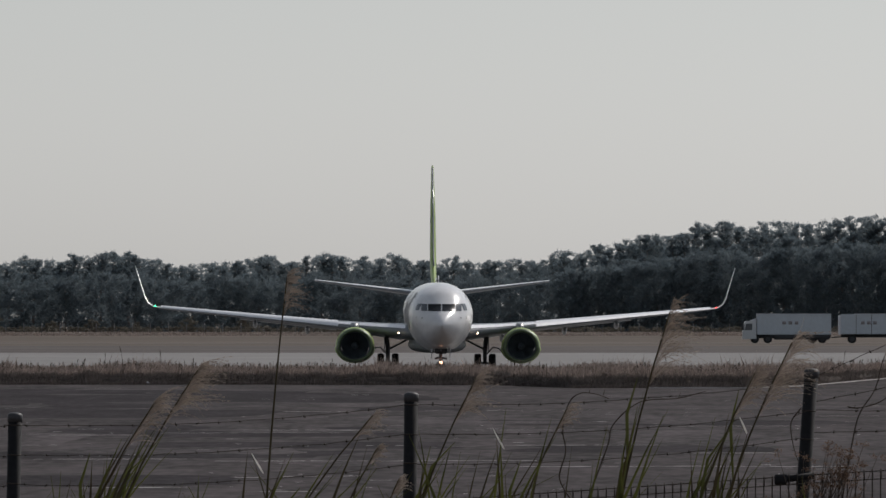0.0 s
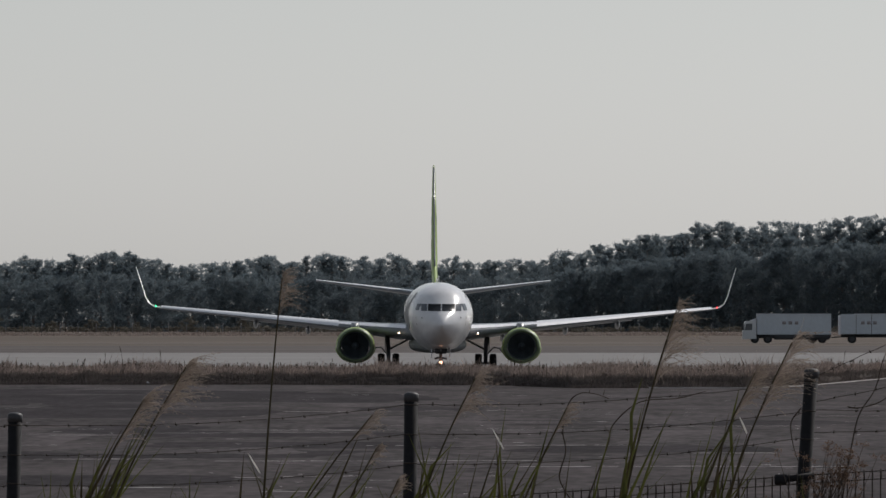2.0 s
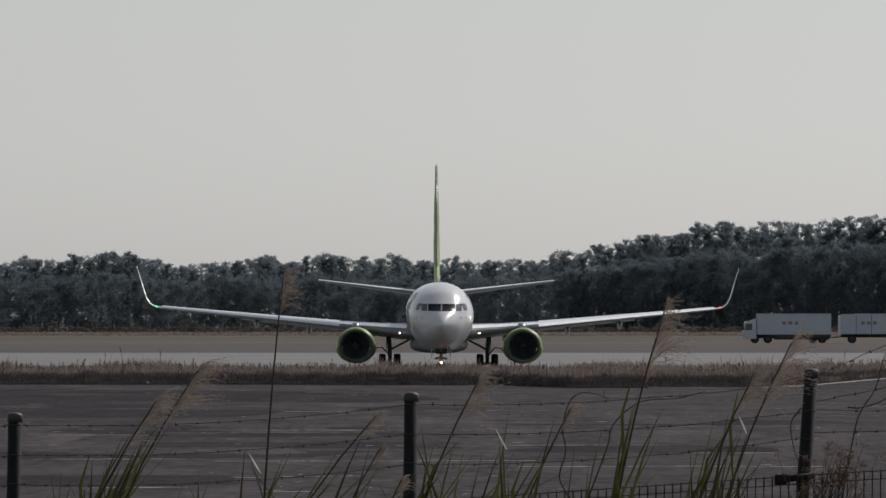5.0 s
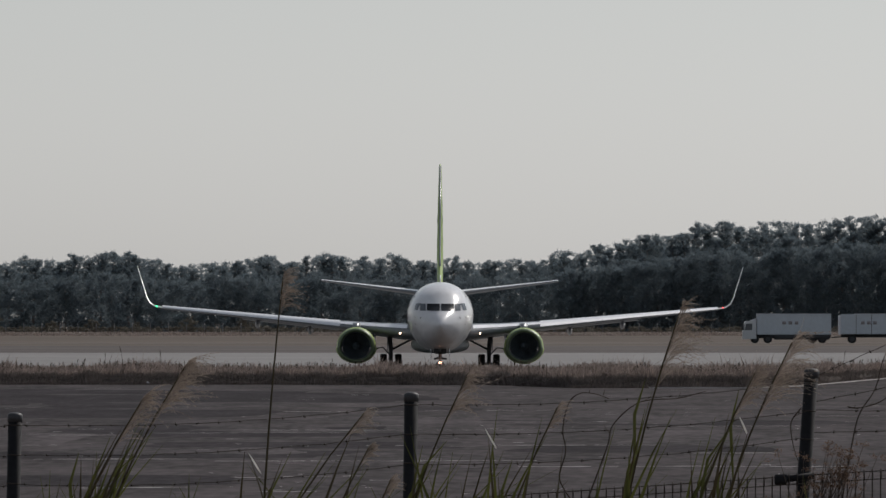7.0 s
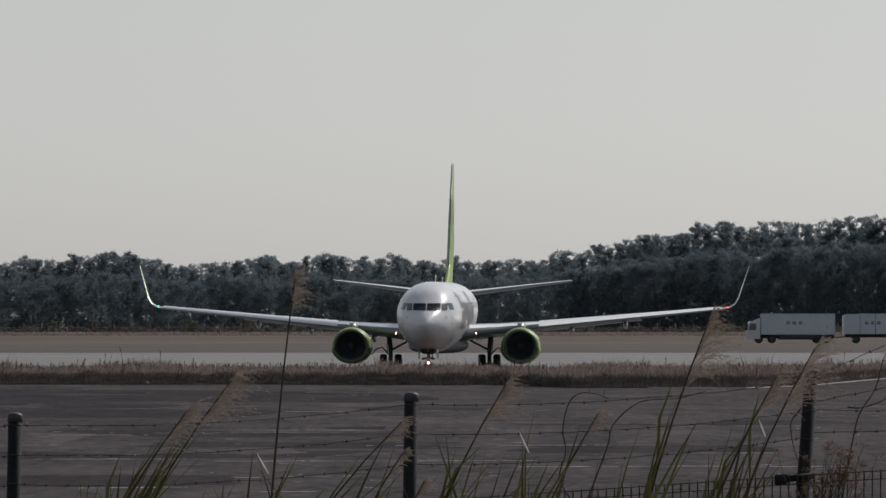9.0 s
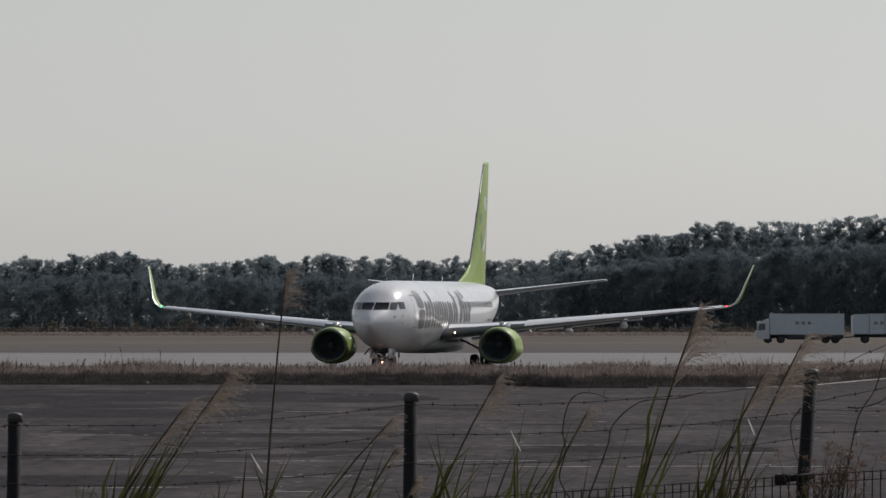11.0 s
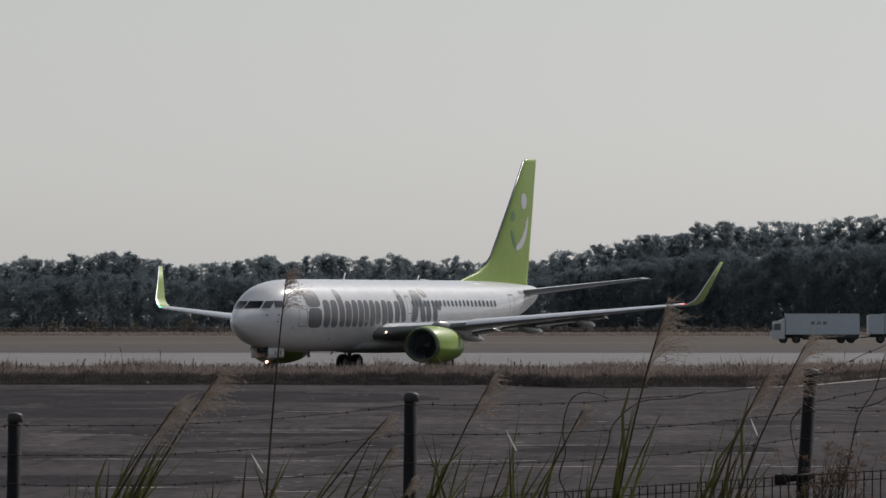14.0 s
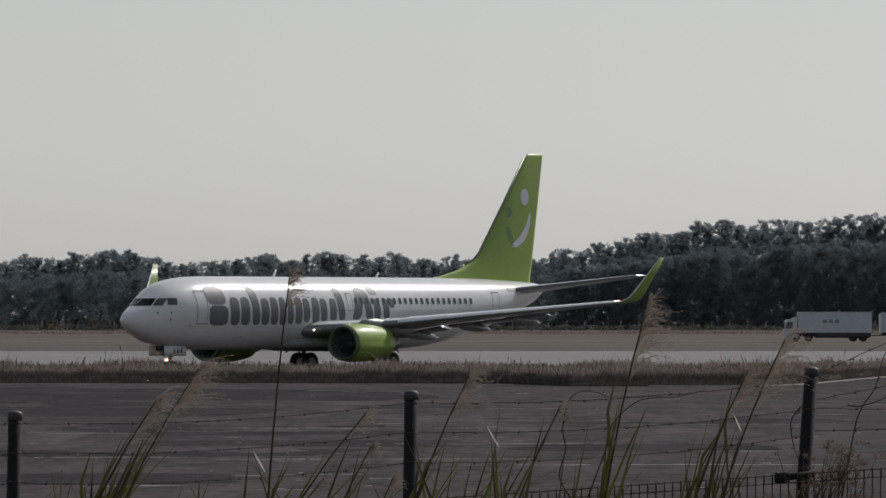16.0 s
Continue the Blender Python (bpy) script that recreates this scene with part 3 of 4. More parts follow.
            inn = [(cs + rx * w * math.cos(t), cz + rz * w * math.sin(t)) for t, w in zip(ts, wid)]
            return out + inn[::-1]

        mark("pale_oval", oval(36.45, 9.98, 0.42, 0.47), PALE)
        mark("dark_oval", oval(34.9, 9.1, 0.27, 0.3), DEEP_GREEN)
        mark("pale_arc", arc(35.4, 9.05, 1.72, 1.95, 0.26, radians(-97), radians(0)), PALE)
        mark("dark_arc", arc(35.5, 8.5, 0.92, 1.4, 0.4, radians(-170), radians(-102)), DEEP_GREEN)
    # cockpit glazing, panes between slim posts
    for side in (1, -1):
        def glaze(s0, s1, z0, z1, ds):
            def f(v):
                return s0 + ds * v, s1 + ds * v, z0 + (z1 - z0) * v
            return f
        # front, middle and rear side panes following the skin
        for u0, u1 in ((0.03, 0.76), (0.82, 1.14)):
            bm = bmesh.new()
            last = None
            for i in range(6):
                v = i / 5
                row = []
                for k in range(7):
                    y = u0 + (u1 - u0) * k / 6
                    # height above the nose line, read off the skin at this station
                    z = 3.69 + 0.39 * v
                    lo, hi = 0.8, 5.0
                    for _ in range(24):
                        m = (lo + hi) / 2
                        t = curve_at(S, TOP, m)
                        if t > z and skin(m, z, 1, 0).y > y:
                            hi = m
                        else:
                            lo = m
                    row.append(bm.verts.new((GEAR - hi + 0.02, side * y, z + 0.012)))
                if last:
                    for k in range(6):
                        bm.faces.new((last[k], last[k + 1], row[k + 1], row[k]))
                last = row
            bmesh.ops.recalc_face_normals(bm, faces=bm.faces[:])
            part("cockpit_window", bm, GLASS if u0 < 0.5 else SIDE_GLASS, root, "dark cockpit window")
        part("cockpit_window", patch(glaze(2.42, 2.98, 3.73, 4.1, 0.1), side, 0.015), SIDE_GLASS, root, "dark cockpit side window")
        # broad grey title shapes along the side
        bars = [(5.2, 6.75, 3.75, 4.74, 0.1), (5.35, 6.9, 2.62, 3.7, 0.1), (7.1, 7.88, 2.64, 4.15, 0.12), (8.02, 8.8, 2.64, 4.15, 0.12), (8.95, 9.62, 2.66, 4.74, 0.3), (9.8, 10.5, 2.66, 4.1, 0.12), (10.62, 11.28, 2.66, 4.15, 0.12), (11.4, 12.0, 2.66, 4.15, 0.12), (12.1, 12.65, 2.7, 4.15, 0.12), (12.8, 13.42, 2.7, 4.15, 0.12), (13.52, 14.1, 2.8, 4.1, 0.12), (14.3, 14.95, 2.75, 4.15, 0.12), (15.05, 15.65, 2.85, 4.1, 0.12), (15.9, 16.5, 2.85, 4.1, 0.12), (16.62, 17.2, 2.85, 4.74, 0.3), (18.2, 18.95, 2.9, 4.74, -0.55), (19.0, 19.65, 2.9, 4.7, 0.5), (19.9, 20.5, 2.95, 4.1, 0.1), (19.7, 20.4, 4.32, 4.8, 0.2), (20.75, 21.3, 2.95, 4.1, 0.1), (21.25, 21.8, 3.6, 4.12, 0.1)]
        for s0, s1, z0, z1, sl in bars:
            part("title_mark", patch(rounded(s0, s1, z0, z1, sl, 0.3), side, 0.008, 10), TITLE, fus)
        for k in range(22):
            s = 18.3 + 0.508 * k
            part("cabin_window", patch(rounded(s - 0.13, s + 0.13, 3.8, 4.15, 0, 0.12), side, 0.016, 6), CABIN, fus)
        # door outlines
        for s0, s1, z0, z1 in ((4.35, 5.2, 2.7, 4.5), (31.2, 31.95, 2.95, 4.5), (16.55, 17.05, 3.4, 4.4), (17.5, 18.0, 3.4, 4.4)):
            d = 0.035
            bm = bmesh.new()
            for a, b, c, e in ((s0, s0 + d, z0, z1), (s1 - d, s1, z0, z1), (s0, s1, z0, z0 + d), (s0, s1, z1 - d, z1)):
                other = patch(lambda v: (a, b, c + (e - c) * v), side, 0.02, 5)
                me = bpy.data.meshes.new("tmp")
                other.to_mesh(me)
                other.free()
                bm.from_mesh(me)
                bpy.data.meshes.remove(me)
            part("door_outline", bm, LINE, fus)
        part("registration_bar", patch(lambda v: (33.1, 34.6, 4.55 + 0.18 * v), side, 0.015, 3), TITLE, fus)
        part("small_marking", patch(lambda v: (27.3, 29.0, 3.02 + 0.1 * v), side, 0.015, 3), TITLE, fus)
        for s, z in ((2.55, 3.32), (2.5, 2.95), (3.9, 2.62), (1.75, 3.3), (8.6, 2.0)):
            part("static_port", patch(rounded(s - 0.05, s + 0.05, z - 0.05, z + 0.05, 0, 0.05), side, 0.02, 4), LINE, fus)
    # aerials
    for s, h in ((13.2, 0.42), (22.5, 0.3)):
        bm = bmesh.new()
        rs = [[Vector((GEAR - s - 0.25 * u + (0.16 - 0.08 * u) * cx, cyy * 0.03, 5.28 + h * u)) for cx, cyy in ((1, 0), (0, 1), (-1, 0), (0, -1))] for u in (0, 1)]
        part("aerial", loft(rs, bm=bm), WHITE, root)
    bm = bmesh.new()
    box(bm, GEAR - 9.0, GEAR - 8.8, -0.03, 0.03, 0.98, 1.35, 0.01)
    part("aerial", bm, DARK, root)
    # nose gear
    ng = part("nose_gear", tube(bmesh.new(), [(GEAR - 4.2, 0, 0.34), (GEAR - 4.15, 0, 0.9), (GEAR - 4.05, 0, 1.7)], [0.07, 0.09, 0.11], 12), STEEL, root, "nose gear leg")
    part("axle", tube(bmesh.new(), [(GEAR - 4.2, -0.3, 0.345), (GEAR - 4.2, 0.3, 0.345)], 0.05), STEEL, ng)
    part("drag_brace", tube(bmesh.new(), [(GEAR - 4.15, 0, 0.95), (GEAR - 3.1, 0, 1.55)], 0.05), STEEL, ng)
    for y in (0.2, -0.2):
        wheel("nose_wheel", (GEAR - 4.2, y, 0.345), 0.345, 0.2, ng, "black nose wheel tyre")
        bm = bmesh.new()
        box(bm, GEAR - 4.9, GEAR - 3.0, y * 2.6 - 0.02, y * 2.6 + 0.02, 0.98, 1.55, 0.02)
        door = part("gear_door", bm, WHITE, ng, "white nose gear door")
        for k in range(3):
            bm = bmesh.new()
            box(bm, GEAR - 4.55 + 0.3 * k, GEAR - 4.4 + 0.3 * k, y * 2.6 + math.copysign(0.021, y) - 0.004, y * 2.6 + math.copysign(0.021, y) + 0.004, 1.15, 1.38)
            part("number_bar", bm, TITLE, door)
    # solid dark box stands in for the shade inside the open bay
    bm = box(bmesh.new(), GEAR - 4.7, GEAR - 3.3, -0.34, 0.34, 1.26, 1.6, 0.05)
    part("gear_bay_shade", bm, TRUCK_DARK, ng, "dark box painting the shade of the open gear bay")
    for z, w in ((0.98, 0.34), (0.72, 0.2)):
        part("steering_link", tube(bmesh.new(), [(GEAR - 4.0, -w, z), (GEAR - 3.95, 0, z + 0.05), (GEAR - 4.0, w, z)], 0.06, 8), STEEL, ng)
    bm = bmesh.new()
    bmesh.ops.create_uvsphere(bm, u_segments=14, v_segments=8, radius=0.085, matrix=Matrix.Translation((GEAR - 3.85, 0, 0.76)))
    part("taxi_light", bm, LAMP_WARM, ng, "lit taxi light on the nose gear")
    # main gear
    for side in (1, -1):
        y = side * 2.86
        mg = part("main_gear", tube(bmesh.new(), [(GEAR - 19.63, y, 0.56), (GEAR - 19.6, y, 1.4), (GEAR - 19.5, y + side * 0.1, 2.4)], [0.11, 0.13, 0.15], 14), STEEL, root, "main gear leg")
        part("side_brace", tube(bmesh.new(), [(GEAR - 19.6, y, 1.35), (GEAR - 19.5, y - side * 1.25, 2.0)], 0.06), STEEL, mg)
        part("hydraulic_line", tube(bmesh.new(), [(GEAR - 19.4, y + side * 0.1, 1.1), (GEAR - 19.3, y + side * 0.45, 1.5), (GEAR - 19.4, y + side * 0.8, 1.45), (GEAR - 19.4, y + side * 1.1, 1.1)], 0.04), STEEL, mg)
        part("axle", tube(bmesh.new(), [(0, y - 0.55, 0.56), (0, y + 0.55, 0.56)], 0.08), STEEL, mg)
        bm = bmesh.new()
        box(bm, -0.35, 0.35, y + side * 0.2 - 0.02, y + side * 0.2 + 0.02, 1.2, 2.3, 0.02)
        part("leg_door", bm, GREY_WING, mg)
        for d in (0.43, -0.43):
            wheel("main_wheel", (0, y + d, 0.565), 0.565, 0.4, mg, "black main wheel tyre")
    return root


PLANE = airliner()


# ---- box truck and its drawbar trailer: x forward, origin under the front bumper ----
def writing_bars(parent, x, z, y, n=3):
    for k in range(n):
        bm = bmesh.new()
        box(bm, x + 0.75 * k, x + 0.75 * k + 0.45, y - 0.006, y + 0.006, z, z + 0.4)
        part("writing_bar", bm, FADED, parent)


def truck():
    t = holder("box_truck", "pale grey box truck with dark chassis, backing along the field", "truck")
    bm = box(bmesh.new(), -10.85, -1.75, -1.24, 1.24, 1.05, 3.56, 0.06)
    cargo = part("cargo_box", bm, TRUCK_WHITE, t, "pale grey ribless cargo box", False)
    bm = bmesh.new()
    box(bm, -10.9, -1.7, -1.26, 1.26, 3.56, 3.63, 0.02)
    part("roof_rail", bm, PALE, cargo, "", False)
    writing_bars(cargo, -6.8, 2.3, 1.26)
    writing_bars(cargo, -6.8, 2.3, -1.26)
    prof = [(-1.65, 0.55), (0.0, 0.5), (0.02, 1.3), (-0.04, 1.6), (-0.2, 2.5), (-0.4, 2.7), (-1.65, 2.75)]
    rings = [[Vector((x, y, z)) for x, z in prof] for y in (-1.2, 1.2)]
    cab = part("cab", loft(rings), TRUCK_CAB, t, "pale truck cab", False)
    bm = loft([[Vector((x, y, z)) for x, z in ((-0.06, 1.65), (-0.03, 1.68), (-0.17, 2.46), (-0.23, 2.46))] for y in (-1.08, 1.08)])
    part("windscreen", bm, GLASS, cab, "dark windscreen", False)
    for y in (1.205, -1.205):
        bm = loft([[Vector((x, y + e, z)) for x, z in ((-0.25, 1.6), (-1.15, 1.6), (-1.15, 2.4), (-0.4, 2.4))] for e in (-0.01, 0.01)])
        part("side_window", bm, SIDE_GLASS, cab, "dark side window", False)
        bm = box(bmesh.new(), -0.1, 0.1, y * 1.1 - 0.06, y * 1.1 + 0.06, 1.6, 2.3, 0.03)
        part("mirror", bm, TRUCK_DARK, cab)
    part("deflector", loft([[Vector((x, y, z)) for x, z in ((-0.9, 2.74), (-1.6, 3.05), (-1.65, 2.74))] for y in (-1.0, 1.0)]), TRUCK_CAB, cab, "", False)
    part("chassis", box(bmesh.new(), -10.8, -0.4, -0.5, 0.5, 0.6, 1.05, 0.03), TRUCK_DARK, t, "dark chassis")
    for y in (1.18, -1.18):
        part("side_guard", box(bmesh.new(), -10.6, -3.9, y - 0.03, y + 0.03, 0.45, 1.04, 0.02), TRUCK_DARK, t)
        for x in (-1.5, -3.1, -8.6, -9.8):
            wheel("wheel", (x, y - math.copysign(0.18, y), 0.5), 0.5, 0.3, t, hub=TRUCK_DARK)
    return t


def trailer():
    t = holder("box_trailer", "pale grey drawbar box trailer behind the truck", "trailer")
    cargo = part("cargo_box", box(bmesh.new(), -9.4, -0.2, -1.24, 1.24, 1.1, 3.56, 0.06), TRUCK_WHITE, t, "pale grey cargo box", False)
    part("roof_rail", box(bmesh.new(), -9.45, -1.9, -1.26, 1.26, 3.56, 3.63, 0.02), PALE, cargo, "", False)
    part("corner_post", box(bmesh.new(), -0.2, 0.02, -1.25, 1.25, 1.05, 3.4, 0.03), PALE, cargo, "", False)
    writing_bars(cargo, -4.6, 2.3, 1.26)
    for x in (-2.1, -4.0, -6.2):
        part("door_seam", box(bmesh.new(), x, x + 0.06, -1.255, 1.255, 1.15, 3.5), ROADWAY, cargo)
    part("chassis", box(bmesh.new(), -9.2, -0.3, -0.5, 0.5, 0.7, 1.1, 0.03), TRUCK_DARK, t, "dark chassis")
    part("drawbar", tube(bmesh.new(), [(-0.4, 0, 0.8), (0.95, 0, 0.7)], 0.08), TRUCK_DARK, t)
    for y in (1.18, -1.18):
        for x in (-1.6, -7.2, -8.4):
            wheel("wheel", (x, y - math.copysign(0.18, y), 0.5), 0.5, 0.3, t, hub=TRUCK_DARK)
    return t


TRUCK, TRAILER = truck(), trailer()


# ---- the pine wood along the far edge of the airfield ----
WOOD = 1700.0
LENS = 13878.0


def wood_top(x):
    """Height of the wood's outline, in metres, along its length."""
    return 1.035 * float(np.interp(x, [-140, -96, -91, -80, -74, -66, -60, -53, -47, -37, -34, -31, -26, -22, -16, -11, -6.5, 1, 8, 17, 20, 26, 33, 39, 47, 51, 57, 64, 75, 80, 85, 96, 140], [14, 14.4, 15.2, 15.6, 17, 16.2, 14.4, 14.2, 15.3, 15.8, 14.4, 14.6, 17, 16, 15, 16.6, 14.6, 15.6, 15.4, 15.2, 15.2, 17.0, 18.0, 19.3, 21.3, 20.6, 23.6, 22.4, 23.8, 23, 24.4, 24.8, 25.5]))


def foliage(rng, clumps, leaves, leaf, spikes=0.0, flat=0.6, jitter=0.25):
    """Leaves as small bent quads on the shells of flattened tufts, with some shoots standing out; clumps are (centre, radius)."""
    c = np.repeat(np.array([k[0] for k in clumps]), leaves, 0)
    r = np.repeat(np.array([k[1] for k in clumps]), leaves)[:, None]
    n = len(c)

    def unit(v):
        return v / np.linalg.norm(v, axis=1, keepdims=True)

    out = unit(rng.normal(size=(n, 3)))
    p = c + out * r * rng.uniform(0.45, 1.0, (n, 1)) * (1, 1, flat)
    face = unit(out + rng.normal(0, jitter, (n, 3)))
    u, v = rng.normal(size=(n, 3)), rng.normal(size=(n, 3))
    u = unit(u - face * (u * face).sum(1, keepdims=True))
    v = v - face * (v * face).sum(1, keepdims=True)
    v = unit(v - u * (u * v).sum(1, keepdims=True))
    s = leaf * rng.uniform(0.5, 1.3, (n, 1))
    q = np.stack([p - u * s - v * s * 0.4, p + u * s - v * s * 0.3, p + u * s * 0.8 + v * s * 0.5, p - u * s * 0.7 + v * s * 0.4], 1)
    shoot = rng.uniform(size=n) < spikes
    m = int(shoot.sum())
    if m:
        d = unit(out[shoot] * (1, 1, 0.5) + (0, 0, 0.75) + rng.normal(0, 0.25, (m, 3)))
        w = unit(np.cross(d, rng.normal(size=(m, 3)))) * leaf * 0.32
        o, e = p[shoot] - d * leaf, p[shoot] + d * leaf * rng.uniform(1.4, 3.4, (m, 1))
        q[shoot] = np.stack([o - w, o + w, e + w * 0.4, e - w * 0.4], 1)
    return q.reshape(-1, 3).tolist(), np.arange(4 * n).reshape(-1, 4).tolist()


def pine(seed, height, label):
    """A pine with a leaning trunk, level limbs and tufts of needles in uneven tiers."""
    rng = np.random.default_rng(seed)
    t = holder("pine_tree", label, "tree", "pines along the airfield edge")
    lean = rng.normal(0, 0.04, 2) * height
    pts = [(lean[0] * u * u + 0.25 * math.sin(u * 5 + seed), lean[1] * u * u, height * u * 0.96) for u in np.linspace(0, 1, 8)]
    limbs, clumps = tube(bmesh.new(), pts, [0.3 * (1 - 0.8 * u) for u in np.linspace(0, 1, 8)], 8), []
    for i in range(34):
        u = 0.26 + 0.72 * (i / 33) ** 0.82
        k = u * 7
        a, b = pts[min(int(k), 6)], pts[min(int(k), 6) + 1]
        o = Vector(a).lerp(Vector(b), k - int(k))
        ang = i * 2.4 + rng.uniform(-0.5, 0.5)
        reach = height * 0.19 * (1.16 - u) ** 0.6 * rng.uniform(0.55, 1.25)
        e = o + Vector((math.cos(ang) * reach, math.sin(ang) * reach, reach * rng.uniform(0.1, 0.6)))
        tube(limbs, [o, o.lerp(e, 0.5) + Vector((0, 0, -0.1)), e], [0.09, 0.06, 0.03], 5)
        for f in (0.45, 0.75, 1.0):
            c = o.lerp(e, f) + Vector(rng.normal(0, 0.22, 3))
            clumps.append((tuple(c), rng.uniform(0.45, 0.9) * (1.15 - 0.45 * u)))
    for dx, dz, r in ((0, 0.97, 0.34), (0.25, 0.93, 0.45), (-0.3, 0.91, 0.5), (0.1, 0.88, 0.6)):
        clumps.append(((pts[-1][0] + dx, pts[-1][1], height * dz), r))
    part("trunk", limbs, BARK, t, "brown pine trunk with level limbs")
    v, f = foliage(rng, clumps, 46, 0.15, 0.3, 0.66, 0.5)
    crown = quick("crown", v, f, HAZED_PINE)
    crown.parent = t
    tagged(crown, "tufted pine crown, distance haze put into its pale blue-green")
    return t


def build_wood():
    rng = np.random.default_rng(11)
    kinds = [pine(31 + i, 15.0, "pine tree at the edge of the wood, colour paled for haze") for i in range(7)]
    spots = []
    x = -118.0
    while x < 122:
        spots.append((x, WOOD + rng.uniform(-4, 6), wood_top(x) * (rng.uniform(1.0, 1.06) if rng.uniform() < 0.3 else rng.uniform(0.92, 1.0)), 1))
        x += rng.uniform(2.3, 3.9)
    x = -118.0
    while x < 122:
        spots.append((x, WOOD - 14 + rng.uniform(-4, 4), wood_top(x) * rng.uniform(0.62, 0.9), 1))
        x += rng.uniform(3.8, 6.0)
    for i, (x, y, h, k) in enumerate(spots):
        s = h / 15.0
        m = Matrix.Translation((x, y, -0.1)) @ Matrix.Rotation(rng.uniform(0, 6.28), 4, "Z") @ Matrix.Diagonal((min(s, 1.25), min(s, 1.25), s, 1))
        src = kinds[i % 7]
        if i < 7:
            src.matrix_basis = m
        else:
            c = copy_thing(kinds[i % 7], pose(0, 0, 0))
            c.matrix_basis = m
    # the depth of the wood behind and between
    clumps = []
    for _ in range(2200):
        x = rng.uniform(-125, 125) if rng.uniform() < 0.7 else rng.uniform(25, 125)
        q = rng.uniform(0, 1)
        z = (0.01 + (0.62 + 0.33 * q) * rng.uniform(0, 1) ** 0.85) * wood_top(x)
        clumps.append(((x, WOOD - 22 + 40 * q, z), rng.uniform(0.9, 1.9)))
    v, f = foliage(rng, clumps, 56, 0.22, 0.2, 0.7, 0.5)
    front = []
    for _ in range(5600):
        x = rng.uniform(-122, 122) if rng.uniform() < 0.75 else rng.uniform(25, 122)
        crest = 0.74 + 0.12 * noise.noise(Vector((x * 0.35, 2.0, 5.0)))
        front.append(((x, WOOD - 19 + rng.uniform(-1.5, 1.5), (0.01 + (crest - 0.04) * rng.uniform(0, 1)) * wood_top(x)), rng.uniform(0.7, 1.25)))
    v2, f2 = foliage(rng, front, 60, 0.2, 0.2, 0.8, 0.5)
    f += [[i + len(v) for i in q] for q in f2]
    v += v2
    # bushy crests that close the line of the tops
    crest = []
    for _ in range(3000):
        x = rng.uniform(-122, 122)
        top = 0.975 + 0.06 * noise.noise(Vector((x * 0.22, 7.0, 1.0))) + 0.04 * noise.noise(Vector((x * 0.9, 3.0, 6.0)))
        crest.append(((x, WOOD + rng.uniform(-8, 10), (top - 0.3 * rng.uniform(0, 1) ** 1.4) * wood_top(x) - 0.3), rng.uniform(0.4, 0.85)))
    v2, f2 = foliage(rng, crest, 44, 0.17, 0.3, 0.75, 0.5)
    f += [[i + len(v) for i in q] for q in f2]
    v += v2
    deep = []
    while len(deep) < 3600:
        x = rng.uniform(-125, 125)
        z = rng.uniform(0, 24)
        if z < 0.88 * wood_top(x) - 0.8:
            deep.append(((x, WOOD + rng.uniform(24, 42), z), 1.7))
    v2, f2 = foliage(rng, deep, 22, 0.62, 0.0, 0.9, 0.5)
    f += [[i + len(v) for i in q] for q in f2]
    v += v2
    tagged(quick("woodland", v, f, HAZED_PINE), "deep pine wood closing the view, colour paled for haze", "woodland", kind="stuff")
    # undergrowth at its foot
    clumps = []
    for _ in range(900):
        x = rng.uniform(-120, 120)
        clumps.append(((x, WOOD - rng.uniform(34, 75), rng.uniform(0.1, 0.9)), rng.uniform(0.4, 1.0)))
    v, f = foliage(rng, clumps, 34, 0.22)
    tagged(quick("undergrowth", v, f, SHRUB), "brown scrub along the foot of the wood", "scrub", kind="stuff")
    for i, (x, s) in enumerate(((-94, 2.2), (-82, 1.5), (-73, 1.6), (-53, 2.0), (-42, 2.3), (-64, 1.1))):
        r2 = np.random.default_rng(70 + i)
        cl = [((r2.normal(0, s * 0.5), r2.normal(0, s * 0.4), abs(r2.normal(s * 0.8, s * 0.5))), s * 0.42) for _ in range(16)]
        v, f = foliage(r2, cl, 60, 0.17)
        b = tagged(new("shrub"), "pale rounded shrub before the pines", "shrub", "shrubs before the wood")
        c = quick("crown", v, f, SHRUB)
        c.parent = b
        part("stems", tube(bmesh.new(), [(0, 0, 0), (0.1, 0, s * 0.9)], [0.08, 0.03], 6), BARK, b)
        b.matrix_basis = pose(x, WOOD - 62, 0)


build_wood()


# ---- low boundary fence and scrub line across the far field ----
def build_far_fence():
    fence = holder("boundary_fence", "low grey boundary fence before the wood", "fence")
    y = 1560.0
    post = bmesh.new()
    tube(post, [(0, 0, 0), (0, 0, 1.9)], 0.07, 6)
    first = part("post", post, STEEL, fence)
    first.location = (-105, y, 0)
    for i in range(1, 60):
        p = first.copy()
        scene.collection.objects.link(p)
        p.location = (-105 + 3.6 * i, y, 0)
    for z in (0.9, 1.8):
        part("rail", tube(bmesh.new(), [(-106, y, z), (110, y, z)], 0.025, 5), TWIG, fence)


build_far_fence()


# ---- the near fence on the bank ----
FENCE = 37.0
REED = 28.0


def spot(px, py, d):
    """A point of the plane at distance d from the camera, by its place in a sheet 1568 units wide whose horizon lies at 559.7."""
    return Vector(((px - 784) * d / LENS, d, 3.35 - (py - 559.7) * d / LENS))


